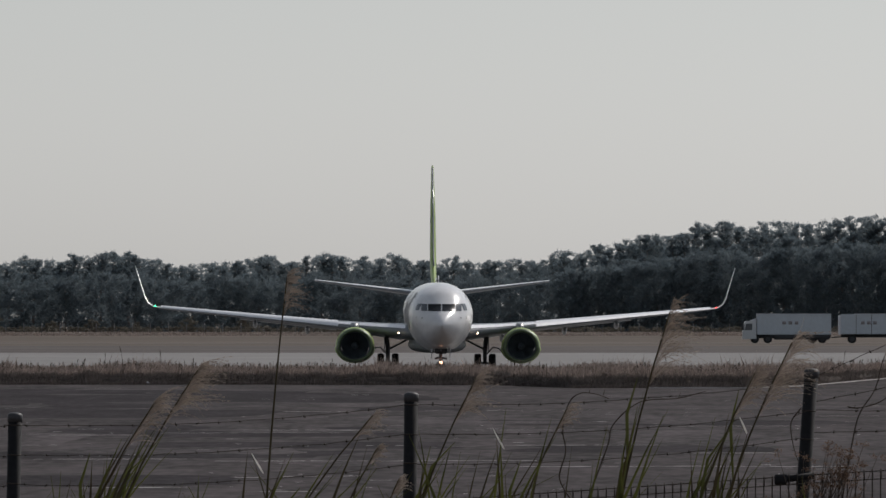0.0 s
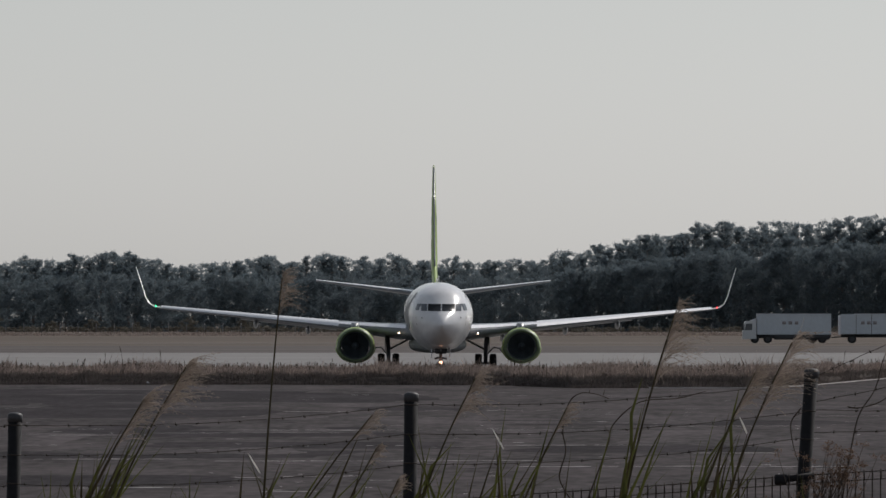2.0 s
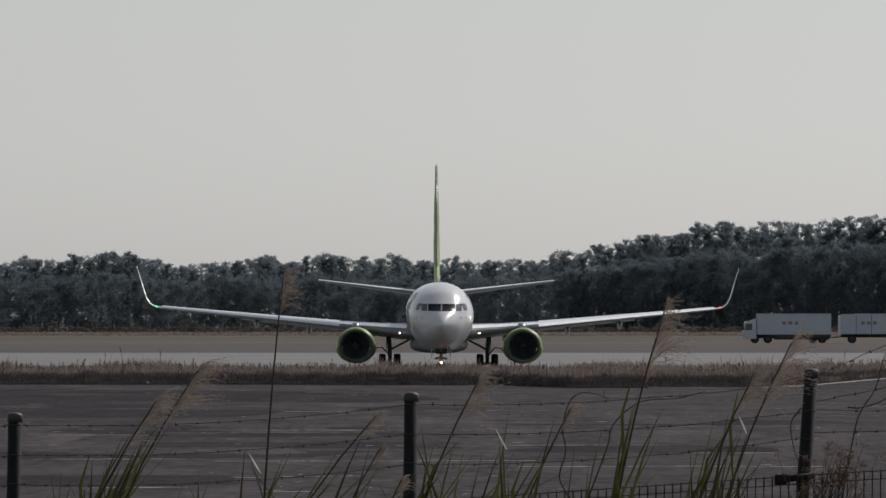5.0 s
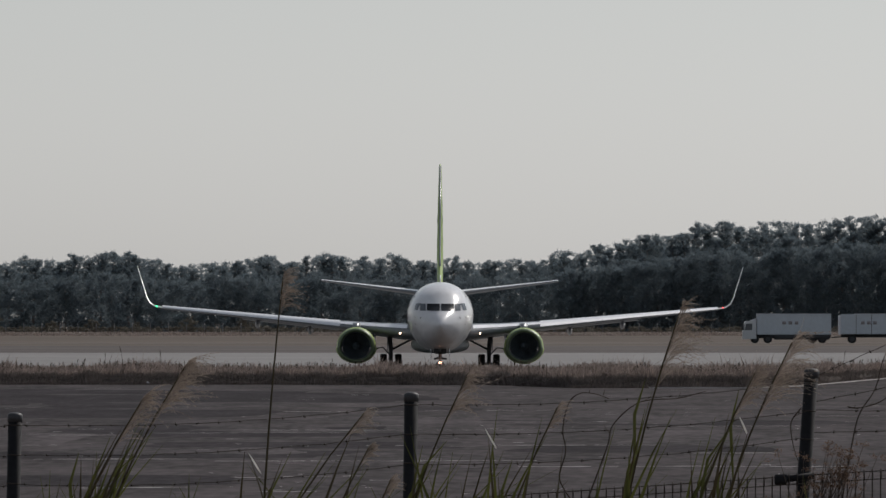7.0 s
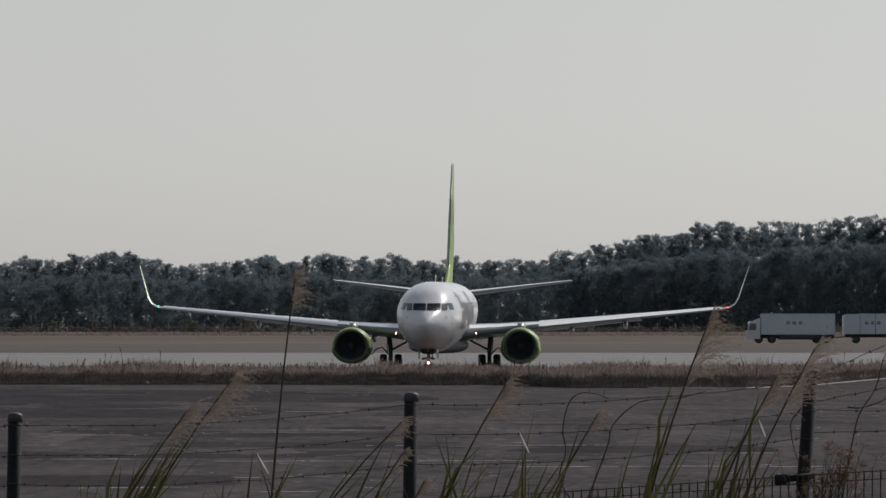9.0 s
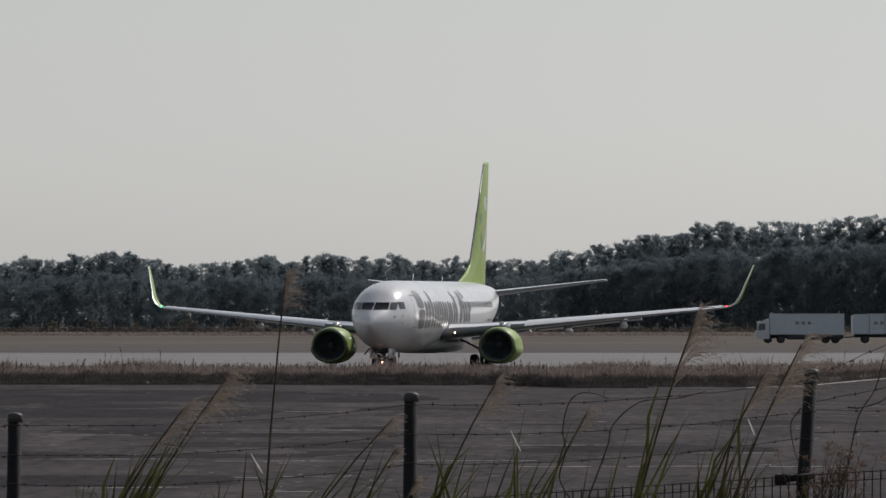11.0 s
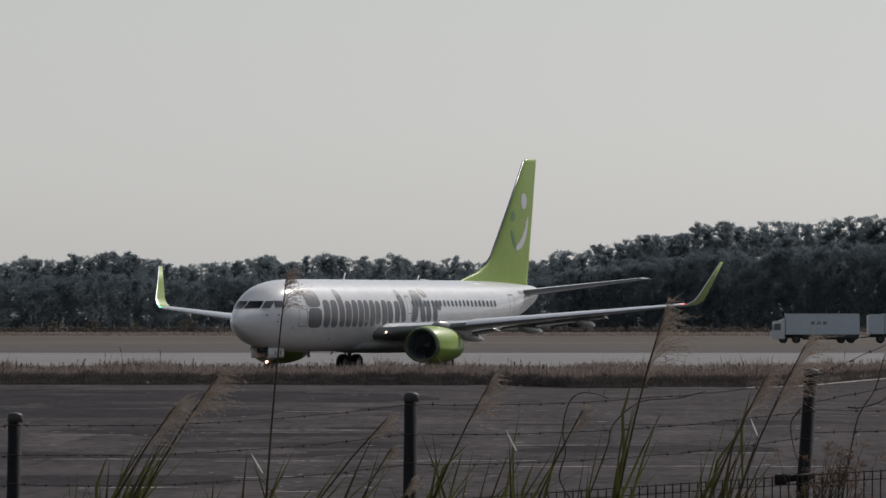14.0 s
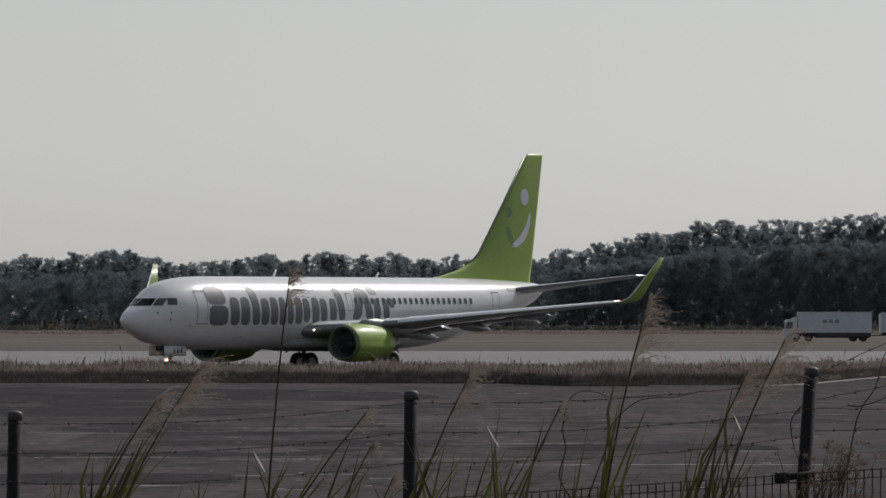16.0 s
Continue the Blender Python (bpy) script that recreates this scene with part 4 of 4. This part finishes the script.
def fence_post(top, lean, label):
    """A round pipe post with a domed cap."""
    p = holder("fence_post", label, "fence post", "posts of the wire fence")
    z0 = ground_z(FENCE) - 0.3
    h = top.z - z0
    r = 0.0325
    part("pipe", tube(bmesh.new(), [(0, 0, 0), (0, 0, h * 0.5), (0, 0, h - 0.02)], r, 20), POST, p)
    part("cap", lathe(bmesh.new(), [(h - 0.045, r + 0.001), (h - 0.045, r + 0.003), (h - 0.012, r + 0.003), (h - 0.004, r * 0.85), (h, r * 0.4), (h + 0.001, 0.001)], (0, 0, 0), 20, "z"), POST_CAP, p, "paler post cap")
    for dz in (0.06, 0.2, 0.335):
        part("wire_tie", lathe(bmesh.new(), [(h - dz - 0.003, r + 0.0005), (h - dz - 0.002, r + 0.0025), (h - dz + 0.002, r + 0.0025), (h - dz + 0.003, r + 0.0005)], (0, 0, 0), 14, "z"), WIRE, p)
    p.matrix_basis = Matrix.Translation((top.x - math.tan(radians(lean)) * h, FENCE, z0)) @ Matrix.Rotation(radians(lean), 4, "Y")
    return p


def barbed_wire(pts, seed):
    """A twisted strand with barbs every ten centimetres or so."""
    rng = np.random.default_rng(seed)
    w = holder("barbed_wire", "rusty barbed wire strand between the fence posts", "barbed wire", "strands of the wire fence")
    P = [spot(x, y, FENCE) for x, y in pts]
    fine = []
    for a, b in zip(P, P[1:]):
        L = (b - a).length
        n = max(2, int(L / 0.05))
        for i in range(n):
            u = i / n
            sag = -0.02 * 4 * u * (1 - u) * L
            fine.append(a.lerp(b, u) + Vector((0, 0, sag + rng.normal(0, 0.0012))))
    fine.append(P[-1])
    strand = part("strand", tube(bmesh.new(), fine, 0.0016, 6), WIRE, w)
    bm = bmesh.new()
    for i in range(2, len(fine) - 1, 2):
        if rng.uniform() < 0.12:
            continue
        c = fine[i]
        for k in range(2):
            a = rng.uniform(0, 6.28)
            d = Vector((math.cos(a) * 0.5, rng.normal(0, 0.4), math.sin(a))).normalized() * 0.0095
            tube(bm, [c - d, c + d], [0.0012, 0.0022], 5)
        bmesh.ops.create_icosphere(bm, subdivisions=1, radius=0.005, matrix=Matrix.Translation(c))
    tagged(part("barb", bm, WIRE, strand), kind="stuff")
    return w


def mesh_panel(pts, label):
    """A welded wire panel whose uprights end in small loops."""
    g = holder("wire_panel", label, "fence panel", "panels of the wire fence")
    a, b = spot(*pts[0], FENCE - 0.06), spot(*pts[1], FENCE - 0.06)
    n = int((b.x - a.x) / 0.0388)
    low = ground_z(FENCE) - 0.05
    h = a.z - low
    bm = bmesh.new()
    tube(bm, [(0, 0, 0), (0, 0, h - 0.03), (0, -0.012, h - 0.006), (0, -0.03, h), (0, -0.045, h - 0.012), (0, -0.045, h - 0.05)], 0.0031, 6)
    first = part("upright", bm, WIRE, g)
    first.location = (a.x, a.y, low)
    for i in range(1, n):
        u = i / n
        q = first.copy()
        scene.collection.objects.link(q)
        q.location = (a.x + (b.x - a.x) * u, a.y, low + (b.z - a.z) * u)
    for dz in (0.012, 0.05, 0.2, 0.4, 0.6, 0.8, 1.0):
        part("crossbar", tube(bmesh.new(), [a - Vector((0, 0, dz)), b - Vector((0, 0, dz))], 0.0026, 6), WIRE, g)
    return g


def dead_vine(pts, thick, label, seed, d=FENCE - 0.1):
    """A bare climbing stem over the fence, with side twigs."""
    rng = np.random.default_rng(seed)
    P = [spot(x, y, d) for x, y in pts]
    fine = []
    for i in range(len(P) - 1):
        p0, p1, p2, p3 = P[max(i - 1, 0)], P[i], P[i + 1], P[min(i + 2, len(P) - 1)]
        for k in range(6):
            t = k / 6
            fine.append(0.5 * (2 * p1 + (p2 - p0) * t + (2 * p0 - 5 * p1 + 4 * p2 - p3) * t * t + (3 * p1 - p0 - 3 * p2 + p3) * t**3))
    fine.append(P[-1])
    bm = bmesh.new()
    n = len(fine)
    v = holder("dead_vine", label, "vine")
    part("stem", tube(bm, fine, [thick * (1 - 0.6 * i / n) for i in range(n)], 6), TWIG, v)
    for i in range(4, n - 2, 5):
        o = fine[i]
        e = o + Vector((rng.normal(0.02, 0.02), rng.normal(0, 0.02), abs(rng.normal(0.02, 0.02))))
        part("twig", tube(bmesh.new(), [o, e], [thick * 0.5, thick * 0.25], 5), TWIG, v)
    return v


def build_fence():
    fence_post(spot(27, 730, FENCE), 1.2, "dark weathered pipe post with a rounded cap")
    fence_post(spot(728, 694, FENCE), 0.9, "dark weathered pipe post carrying barbed wire")
    fence_post(spot(1437, 650, FENCE), 4.2, "leaning dark pipe post wound with wire")
    fence_post(spot(-675, 765, FENCE), 0.5, "dark weathered pipe post carrying barbed wire")
    fence_post(spot(2140, 575, FENCE), 1.0, "dark weathered pipe post carrying barbed wire")
    strands = [
        [(-675, 787), (27, 752), (728, 716), (1435, 674)],
        [(-675, 842), (26, 805), (727, 768), (1433, 727)],
        [(-675, 895), (25, 858), (726, 822), (1428, 774)],
        [(1440, 668), (2140, 300)],
        [(1440, 712), (2140, 520)],
        [(1440, 726), (2140, 690)],
        [(1438, 766), (2140, 700)],
    ]
    for i, s in enumerate(strands):
        barbed_wire(s, 200 + i)
    mesh_panel([(735, 884), (1425, 837)], "rusty welded wire panel with looped top")
    mesh_panel([(1440, 836), (2135, 794)], "rusty welded wire panel with looped top")
    mesh_panel([(32, 930), (722, 893)], "rusty welded wire panel with looped top")
    c = holder("pipe_clamp", "dark clamp bar tied to the leaning post", "clamp")
    part("bar", tube(bmesh.new(), [spot(1372, 850, FENCE - 0.09), spot(1400, 847, FENCE - 0.09), spot(1440, 842, FENCE - 0.09)], 0.016, 12), POST, c)
    part("collar", lathe(bmesh.new(), [(-0.03, 0.02), (-0.025, 0.026), (0.025, 0.026), (0.03, 0.02)], spot(1382, 849, FENCE - 0.09), 14, "x"), POST, c)
    dead_vine([(1010, 884), (990, 846), (1001, 800), (996, 760), (1006, 715), (1025, 697), (1052, 697), (1078, 706)], 0.0042, "bare curling vine stem on the fence", 1)
    dead_vine([(1040, 884), (1075, 790), (1085, 752), (1132, 712), (1200, 705), (1250, 692)], 0.0042, "bare curling vine stem on the fence", 2)
    dead_vine([(1418, 722), (1400, 748), (1403, 785), (1413, 818)], 0.004, "loose bent wire-like stem beside the post", 3)
    dead_vine([(1490, 884), (1505, 800), (1520, 735), (1548, 690), (1562, 640), (1580, 600)], 0.0042, "bare curling vine stem on the fence", 4)
    dead_vine([(1500, 720), (1520, 722), (1556, 712), (1590, 690)], 0.0042, "bare curling vine stem on the fence", 5)
    # a dry weed tangle at the foot of the leaning post
    w = holder("dry_weed", "brown seed-headed weed tangled round the post", "weed")
    rng = np.random.default_rng(9)
    cl = []
    for i in range(44):
        x0 = 1455 + rng.normal(0, 20)
        e = (x0 + rng.normal(20, 26), 812 + rng.normal(15, 28))
        part("stalk", tube(bmesh.new(), [spot(x0 - 10, 1375, 36.6), spot((x0 + e[0]) / 2 - 4, 880, 36.6), spot(*e, 36.6)], [0.003, 0.002, 0.001], 5), TWIG, w)
        for _ in range(3):
            q = spot(e[0] + rng.normal(0, 8), e[1] + rng.normal(6, 9), 36.6)
            cl.append((tuple(q), 0.025))
    v, f = foliage(rng, cl, 26, 0.0042)
    s = quick("seed_head", v, f, SEED)
    s["kind"] = "stuff"
    s.parent = w


build_fence()


# ---- reeds swaying before the fence; each plant rocks about its foot ----
def through_points(x882, tip, d):
    """A stem from the foot through the lower edge of view up to its tip, in the plant's own space."""
    foot_y = 559.7 + (3.35 - ground_z(REED)) * LENS / d
    xf = x882 - 0.10 * (tip[0] - x882) / max(60, 882 - tip[1]) * (foot_y - 882) * 2.0
    ys = np.array([foot_y, 882.0, tip[1]])
    xs = np.array([xf, x882, tip[0]])
    co = np.polyfit(ys, xs, 2)
    return [(float(np.polyval(co, y)), float(y)) for y in np.linspace(foot_y, tip[1], 12)]


def ribbon(bm, pts, widths, side):
    """A thin leaf with a folded midrib."""
    rows = []
    for p, w in zip(pts, widths):
        rows.append([bm.verts.new(p - side * w), bm.verts.new(p + Vector((0, 0.25 * w, 0))), bm.verts.new(p + side * w)])
    for a, b in zip(rows, rows[1:]):
        bm.faces.new((a[0], a[1], b[1], b[0]))
        bm.faces.new((a[1], a[2], b[2], b[1]))


def reed(foot_px, stems, leaves, seed, label, pale=()):
    rng = np.random.default_rng(seed)
    d = REED + rng.uniform(-1.5, 1.5)
    foot = spot(foot_px, 559.7, d)
    foot.z = ground_z(REED)
    r = holder("reed", label, "reed", "reeds before the fence")
    r.matrix_basis = Matrix.Translation(foot)
    for x882, tip, plume in stems:
        P = [spot(x, y, d) - foot for x, y in through_points(x882, tip, d)]
        n = len(P)
        stem = part("stem", tube(bmesh.new(), P, [0.0085 * (1 - 0.78 * i / n) for i in range(n)], 6), STEM, r)
        # a sheath leaf or two up the stem
        bm = bmesh.new()
        for u in (() if tip[1] < 520 else (6, 7, 8)):
            o = P[u]
            e = o + Vector((rng.uniform(0.02, 0.14), rng.normal(0, 0.05), rng.uniform(0.16, 0.34)))
            m = o.lerp(e, 0.5) + Vector((-0.02, 0, 0.03))
            ribbon(bm, [o, o.lerp(m, 0.6), m, m.lerp(e, 0.6), e], [0.004, 0.007, 0.007, 0.004, 0.0008], Vector((0.8, 0.6, 0)))
        if tip[1] >= 520:
            part("leaf", bm, BLADE, stem)
        if plume:
            L = plume * d / LENS
            bm = bmesh.new()
            tipv = P[-1]
            back = (P[-1] - P[-3]).normalized()
            for i in range(120 if plume > 100 else 80 if plume > 70 else 34):
                u = rng.uniform(0, 1)
                o = tipv - back * L * u
                reach = L * (0.4 + 0.5 * u) * rng.uniform(0.5, 1.2)
                e = o + back * reach * rng.uniform(0.35, 0.8) + Vector((reach * rng.uniform(-0.05, 0.7), rng.normal(0, 0.2) * reach, -reach * rng.uniform(0.0, 0.32)))
                m = o + back * reach * rng.uniform(0.45, 0.7) + Vector((reach * rng.uniform(-0.08, 0.12), 0, 0))
                pts = []
                for k in range(8):
                    t = k / 7
                    pts.append(o * (1 - t) ** 2 + m * 2 * t * (1 - t) + e * t * t)
                w = 0.0008
                ribbon(bm, pts, [w, w, w * 1.2, w * 1.4, w * 1.4, w * 1.2, w, w * 0.4], Vector((0, 0.5, 0.85)))
                for k in range(3, 8):
                    along = (pts[k] - pts[k - 1]).normalized()
                    for _ in range(4):
                        q = pts[k]
                        h = q + along * rng.uniform(0.004, 0.014) + Vector((rng.normal(0.001, 0.003), rng.normal(0, 0.004), rng.normal(-0.001, 0.003)))
                        ribbon(bm, [q, q.lerp(h, 0.5), h], [0.0004, 0.0008, 0.0002], Vector((0, 0.5, 0.85)))
            part("plume", bm, PLUME, stem, "feathery pinkish brown plume")
    more = [(x + rng.uniform(-22, 22), (tx + rng.uniform(-30, 26), min(872, ty + rng.uniform(10, 75)))) for x, (tx, ty) in leaves]
    for x882, tip in leaves + more:
        P = [spot(x, y, d + rng.uniform(-0.2, 0.2)) - foot for x, y in through_points(x882, tip, d)]
        a = rng.uniform(-0.7, 0.7)
        w = rng.uniform(0.0065, 0.0125)
        ws = [w * 0.5, w * 0.6, w * 0.7, w * 0.85, w, w, w, w * 0.95, w * 0.8, w * 0.6, w * 0.35, w * 0.05]
        bm = bmesh.new()
        ribbon(bm, P, ws, Vector((math.cos(a), math.sin(a), 0)))
        part("leaf", bm, BLADE if rng.uniform() < 0.6 else STEM, r)
    # white leaf tips stand in for sun glints on bent leaves
    for p0, p1 in pale:
        bm = bmesh.new()
        A, B = spot(*p0, d - 0.02) - foot, spot(*p1, d - 0.02) - foot
        ribbon(bm, [A, A.lerp(B, 0.3), A.lerp(B, 0.65), B], [0.002, 0.004, 0.0032, 0.0006], Vector((0.95, 0.3, 0)))
        part("bent_leaf", bm, PALE_LEAF, r, "bent leaf tip painted white for its sun glint")
    return r


TALL = "tall reed with a feathery brown plume and green leaves"
LOW = "clump of narrow green reed leaves"
REEDS = [
    (reed(120, [(222, (350, 655), 118)], [(185, (190, 800)), (200, (246, 782)), (206, (268, 762)), (218, (286, 742)), (224, (292, 764)), (212, (276, 728))], 1, TALL), "a"),
    (reed(90, [(174, (274, 712), 100)], [(160, (163, 815)), (168, (236, 760)), (176, (228, 790)), (170, (216, 776)), (150, (146, 842))], 2, TALL), "a"),
    (reed(70, [], [(105, (108, 832)), (118, (126, 850)), (96, (90, 842)), (135, (122, 858)), (178, (186, 812))], 3, LOW), "a"),
    (reed(440, [(472, (508, 492), 78)], [(470, (444, 800)), (480, (520, 800)), (478, (505, 812)), (430, (438, 800))], 4, "very tall thin reed with a small nodding plume", [((466, 838), (445, 802))]), "b"),
    (reed(330, [], [(315, (325, 850)), (350, (352, 838)), (358, (372, 846)), (345, (334, 862))], 5, LOW), "a"),
    (reed(500, [(545, (660, 735), 55)], [(540, (592, 800)), (556, (612, 815))], 6, "thin leaning reed with a sparse plume"), "c"),
    (reed(590, [(620, (668, 792), 40)], [(590, (640, 762)), (625, (650, 790)), (640, (668, 800))], 7, LOW), "c"),
    (reed(680, [(690, (706, 848), 45)], [(700, (730, 836)), (680, (668, 858))], 8, "short dry reed with a pale plume"), "c"),
    (reed(700, [(748, (842, 670), 92)], [(740, (762, 790)), (750, (792, 800)), (775, (800, 780)), (760, (740, 752))], 9, TALL), "c"),
    (reed(810, [], [(800, (815, 800)), (830, (850, 798)), (850, (886, 778)), (875, (896, 722)), (885, (878, 768)), (868, (905, 800)), (780, (832, 806))], 10, LOW, [((892, 795), (873, 760))]), "c"),
    (reed(880, [(930, (1004, 722), 60)], [(920, (985, 770)), (940, (976, 740)), (905, (960, 790)), (1000, (1012, 790))], 11, "leaning reed with a sparse plume"), "c"),
    (reed(1040, [(1100, (1186, 552), 150)], [(1095, (1140, 690)), (1100, (1128, 720)), (1105, (1184, 722)), (1120, (1172, 778)), (1045, (1076, 750)), (1090, (1110, 770))], 12, TALL), "d"),
    (reed(1200, [(1287, (1402, 606), 150)], [(1215, (1240, 780)), (1230, (1266, 738)), (1255, (1305, 770)), (1290, (1326, 758)), (1262, (1290, 730))], 13, TALL, [((1322, 768), (1309, 738))]), "e"),
    (reed(1180, [(1240, (1336, 660), 90)], [(1240, (1302, 736)), (1300, (1342, 788)), (1275, (1316, 752)), (1225, (1222, 800)), (1310, (1356, 800))], 14, TALL), "e"),
    (reed(1400, [], [(1412, (1426, 850)), (1424, (1418, 842)), (1400, (1390, 866))], 15, LOW), "f"),
]


# ---- cracks, seams and painted glints in the apron ----
def build_cracks_and_glints():
    rng = np.random.default_rng(21)
    rows = [(260, 600, 768), (85, 260, 772), (40, 100, 790), (430, 1100, 763), (60, 330, 815), (380, 950, 818), (900, 1500, 828), (140, 330, 866), (430, 560, 873), (1150, 1420, 756), (740, 1010, 728), (150, 230, 688), (460, 720, 730), (1020, 1120, 735), (1180, 1380, 804), (620, 760, 700), (1440, 1560, 738), (10, 60, 724), (880, 1180, 790), (500, 640, 846)]
    # short random dashes paint in puddle glints between the cracks
    for _ in range(150):
        x0, py = rng.uniform(0, 1540), rng.uniform(690, 878)
        rows.append((x0, x0 + 5 + 55 * rng.uniform() ** 3, py))
    for x0, x1, py in rows:
        y = LENS * 3.35 / (py - 559.7)
        a, b = (x0 - 784) * y / LENS, (x1 - 784) * y / LENS
        n = max(4, int((b - a) / 0.2))
        verts, faces = [], []
        for i in range(n + 1):
            x = a + (b - a) * i / n
            yy = y + min(1, b - a) * (0.5 * noise.noise(Vector((x * 0.3, py, 0))) + 0.5 * (x - a) / (b - a))
            w = 0.09 * abs(noise.noise(Vector((x * 1.7, py * 0.37, 4)))) * 4 + 0.04
            w *= 1.3 if x1 - x0 > 90 else 1.0
            verts += [(x, yy - w, 0.026), (x, yy + w, 0.026)]
        for i in range(n):
            if rng.uniform() < 0.93:
                k = 2 * i
                faces.append((k, k + 2, k + 3, k + 1))
        tagged(quick("crack_glint_mark", verts, faces, CRACK_GLINT), "pale mark in the dark asphalt, filled crack and painted glint alike", "crack", "cracks in the apron", "structure")


def build_patches():
    """Repairs of darker and paler asphalt, with uneven outlines."""
    rng = np.random.default_rng(44)
    for i in range(30):
        y = 150 + 205 * rng.uniform() ** 0.8
        x = rng.uniform(-0.06, 0.06) * y
        if i < 9:
            x = -rng.uniform(0.015, 0.055) * y
        w, h = rng.uniform(1.5, 7), rng.uniform(3, 14)
        if i >= 26:  # the old resurfaced stretch beside the verge
            x, y, w, h = ((-15.0, 328, 8.5, 26), (-5.5, 318, 5.0, 17), (-17.0, 290, 7.0, 14), (-11.0, 268, 5.0, 12))[i - 26]
        n = 28
        v = [(x, y, 0.024)]
        for k in range(n):
            t = 2 * math.pi * k / n
            r = 1 + 0.35 * noise.noise(Vector((math.cos(t) * 1.6, math.sin(t) * 1.6, i * 3.3)))
            c, s = math.cos(t), math.sin(t)
            yy = min(y + h * r * math.copysign(abs(s) ** 0.6, s), 358)
            v.append((x + w * r * math.copysign(abs(c) ** 0.6, c), yy, 0.024 + 0.0001 * i))
        f = [(0, 1 + k, 1 + (k + 1) % n) for k in range(n)]
        dark = i < 5 or i >= 26 or rng.uniform() < 0.3
        tagged(quick("asphalt_patch", v, f, PATCH_DARK if dark else PATCH_PALE), "dark worn asphalt patch in the apron" if dark else "pale worn asphalt patch in the apron", "patch", "patches in the apron", "structure")


build_patches()
build_cracks_and_glints()


# ---- what moves: the aircraft turns off, the truck backs away, the reeds sway ----
def motions():
    plane_rows = [(0, -0.388, 461.95, -0.95, -0.16), (2, -0.350, 461.68, -0.80, -0.15), (4, -0.290, 460.61, -0.66, -0.14), (6.5, -0.205, 458.15, -0.25, -0.15), (7.5, -0.161, 456.66, 0.22, -0.16), (8.25, -0.154, 455.54, 1.02, -0.14), (9, -0.168, 454.35, 2.38, -0.08), (11.5, -0.777, 449.73, 12.66, 0.08), (12.5, -1.325, 447.63, 17.75, 0.18), (13.5, -2.189, 445.15, 23.21, 0.22), (14.5, -3.306, 442.22, 28.89, 0.26), (15.5, -4.66, 438.60, 34.40, 0.32), (16, -5.474, 436.67, 36.9, 0.35)]
    # the concrete falls away a little under the nose at first and rises along the turn
    walk(PLANE, [(t, pose(x, y, 0.02 + float(np.interp(t, [9, 16], [0, 0.09])), roll, float(np.interp(t, [0, 7, 12, 16], [0.25, 0.22, 0.06, -0.03])), -90 - turn)) for t, x, y, turn, roll in plane_rows])
    k = 964.0 / LENS
    steps = [(0, 1314), (4, 1314), (7, 1314), (7.5, 1314.6), (8, 1316), (8.5, 1318.5), (9, 1321), (11.5, 1342), (12.5, 1351.5), (13.5, 1360), (14.5, 1369), (15.5, 1380), (16, 1386)]
    walk(TRUCK, [(t, pose((x - 784) * k, 964, 0.02, 0, 0, 180)) for t, x in steps])
    walk(TRAILER, [(t, pose((x + 170.5 - 784) * k, 964, 0.02, 0, 0, 180)) for t, x in steps])
    sway = {
        "a": [(0, 0), (0.5, -4), (1, -28), (1.5, 15), (2, -20), (2.5, -10), (3, -15), (3.5, -55), (4, -40), (5.2, 5), (6.5, 13), (7, -22), (7.5, 21), (8, 33), (8.5, 50), (9, 59), (10.2, 40), (11.5, 55), (12.5, 45), (13.5, 30), (14.5, 40), (15.3, 15), (16, 2)],
        "b": [(0, 0), (1.5, -10), (2.5, -2), (3.5, 4), (5, -6), (6.5, -3), (7, -6), (8, 8), (9, 12), (10.2, 2), (11.5, -4), (12.5, -10), (14.5, 2), (16, 4)],
        "c": [(0, 0), (1, 3), (2, -1), (3, 8), (4, -7), (5.5, 10), (7, -17), (8, 59), (9, 55), (10.2, 30), (11.5, 47), (12, 56), (13, 19), (13.5, 35), (14, 27), (15, -11), (15.7, -1), (16, -12)],
        "d": [(0, 0), (1, -34), (2, 8), (3, -5), (4, -40), (5.2, 0), (6.5, 28), (7.5, 0), (8, 27), (8.5, 53), (9, 60), (10.2, 40), (11.5, 39), (12, 34), (13, 6), (13.5, 20), (14, -8), (15, -12), (15.5, -33), (16, -35)],
        "e": [(0, 0), (1, -25), (1.6, -25), (2, 0), (3, 8), (4, -16), (5.2, 4), (6.5, 22), (7.5, -22), (8, 19), (8.5, 47), (9, 39), (10.2, 30), (11.5, 11), (12, 20), (13, 20), (13.5, 16), (14, 22), (15, 23), (15.5, 2), (16, -12)],
        "f": [(0, 0), (4, -3), (8, 6), (12, 4), (16, -2)],
    }
    for plant, kind in REEDS:
        at = plant.matrix_basis.translation.copy()
        walk(plant, [(t, Matrix.Translation(at) @ Matrix.Rotation(v / 860.0, 4, "Y")) for t, v in sway[kind]])


motions()
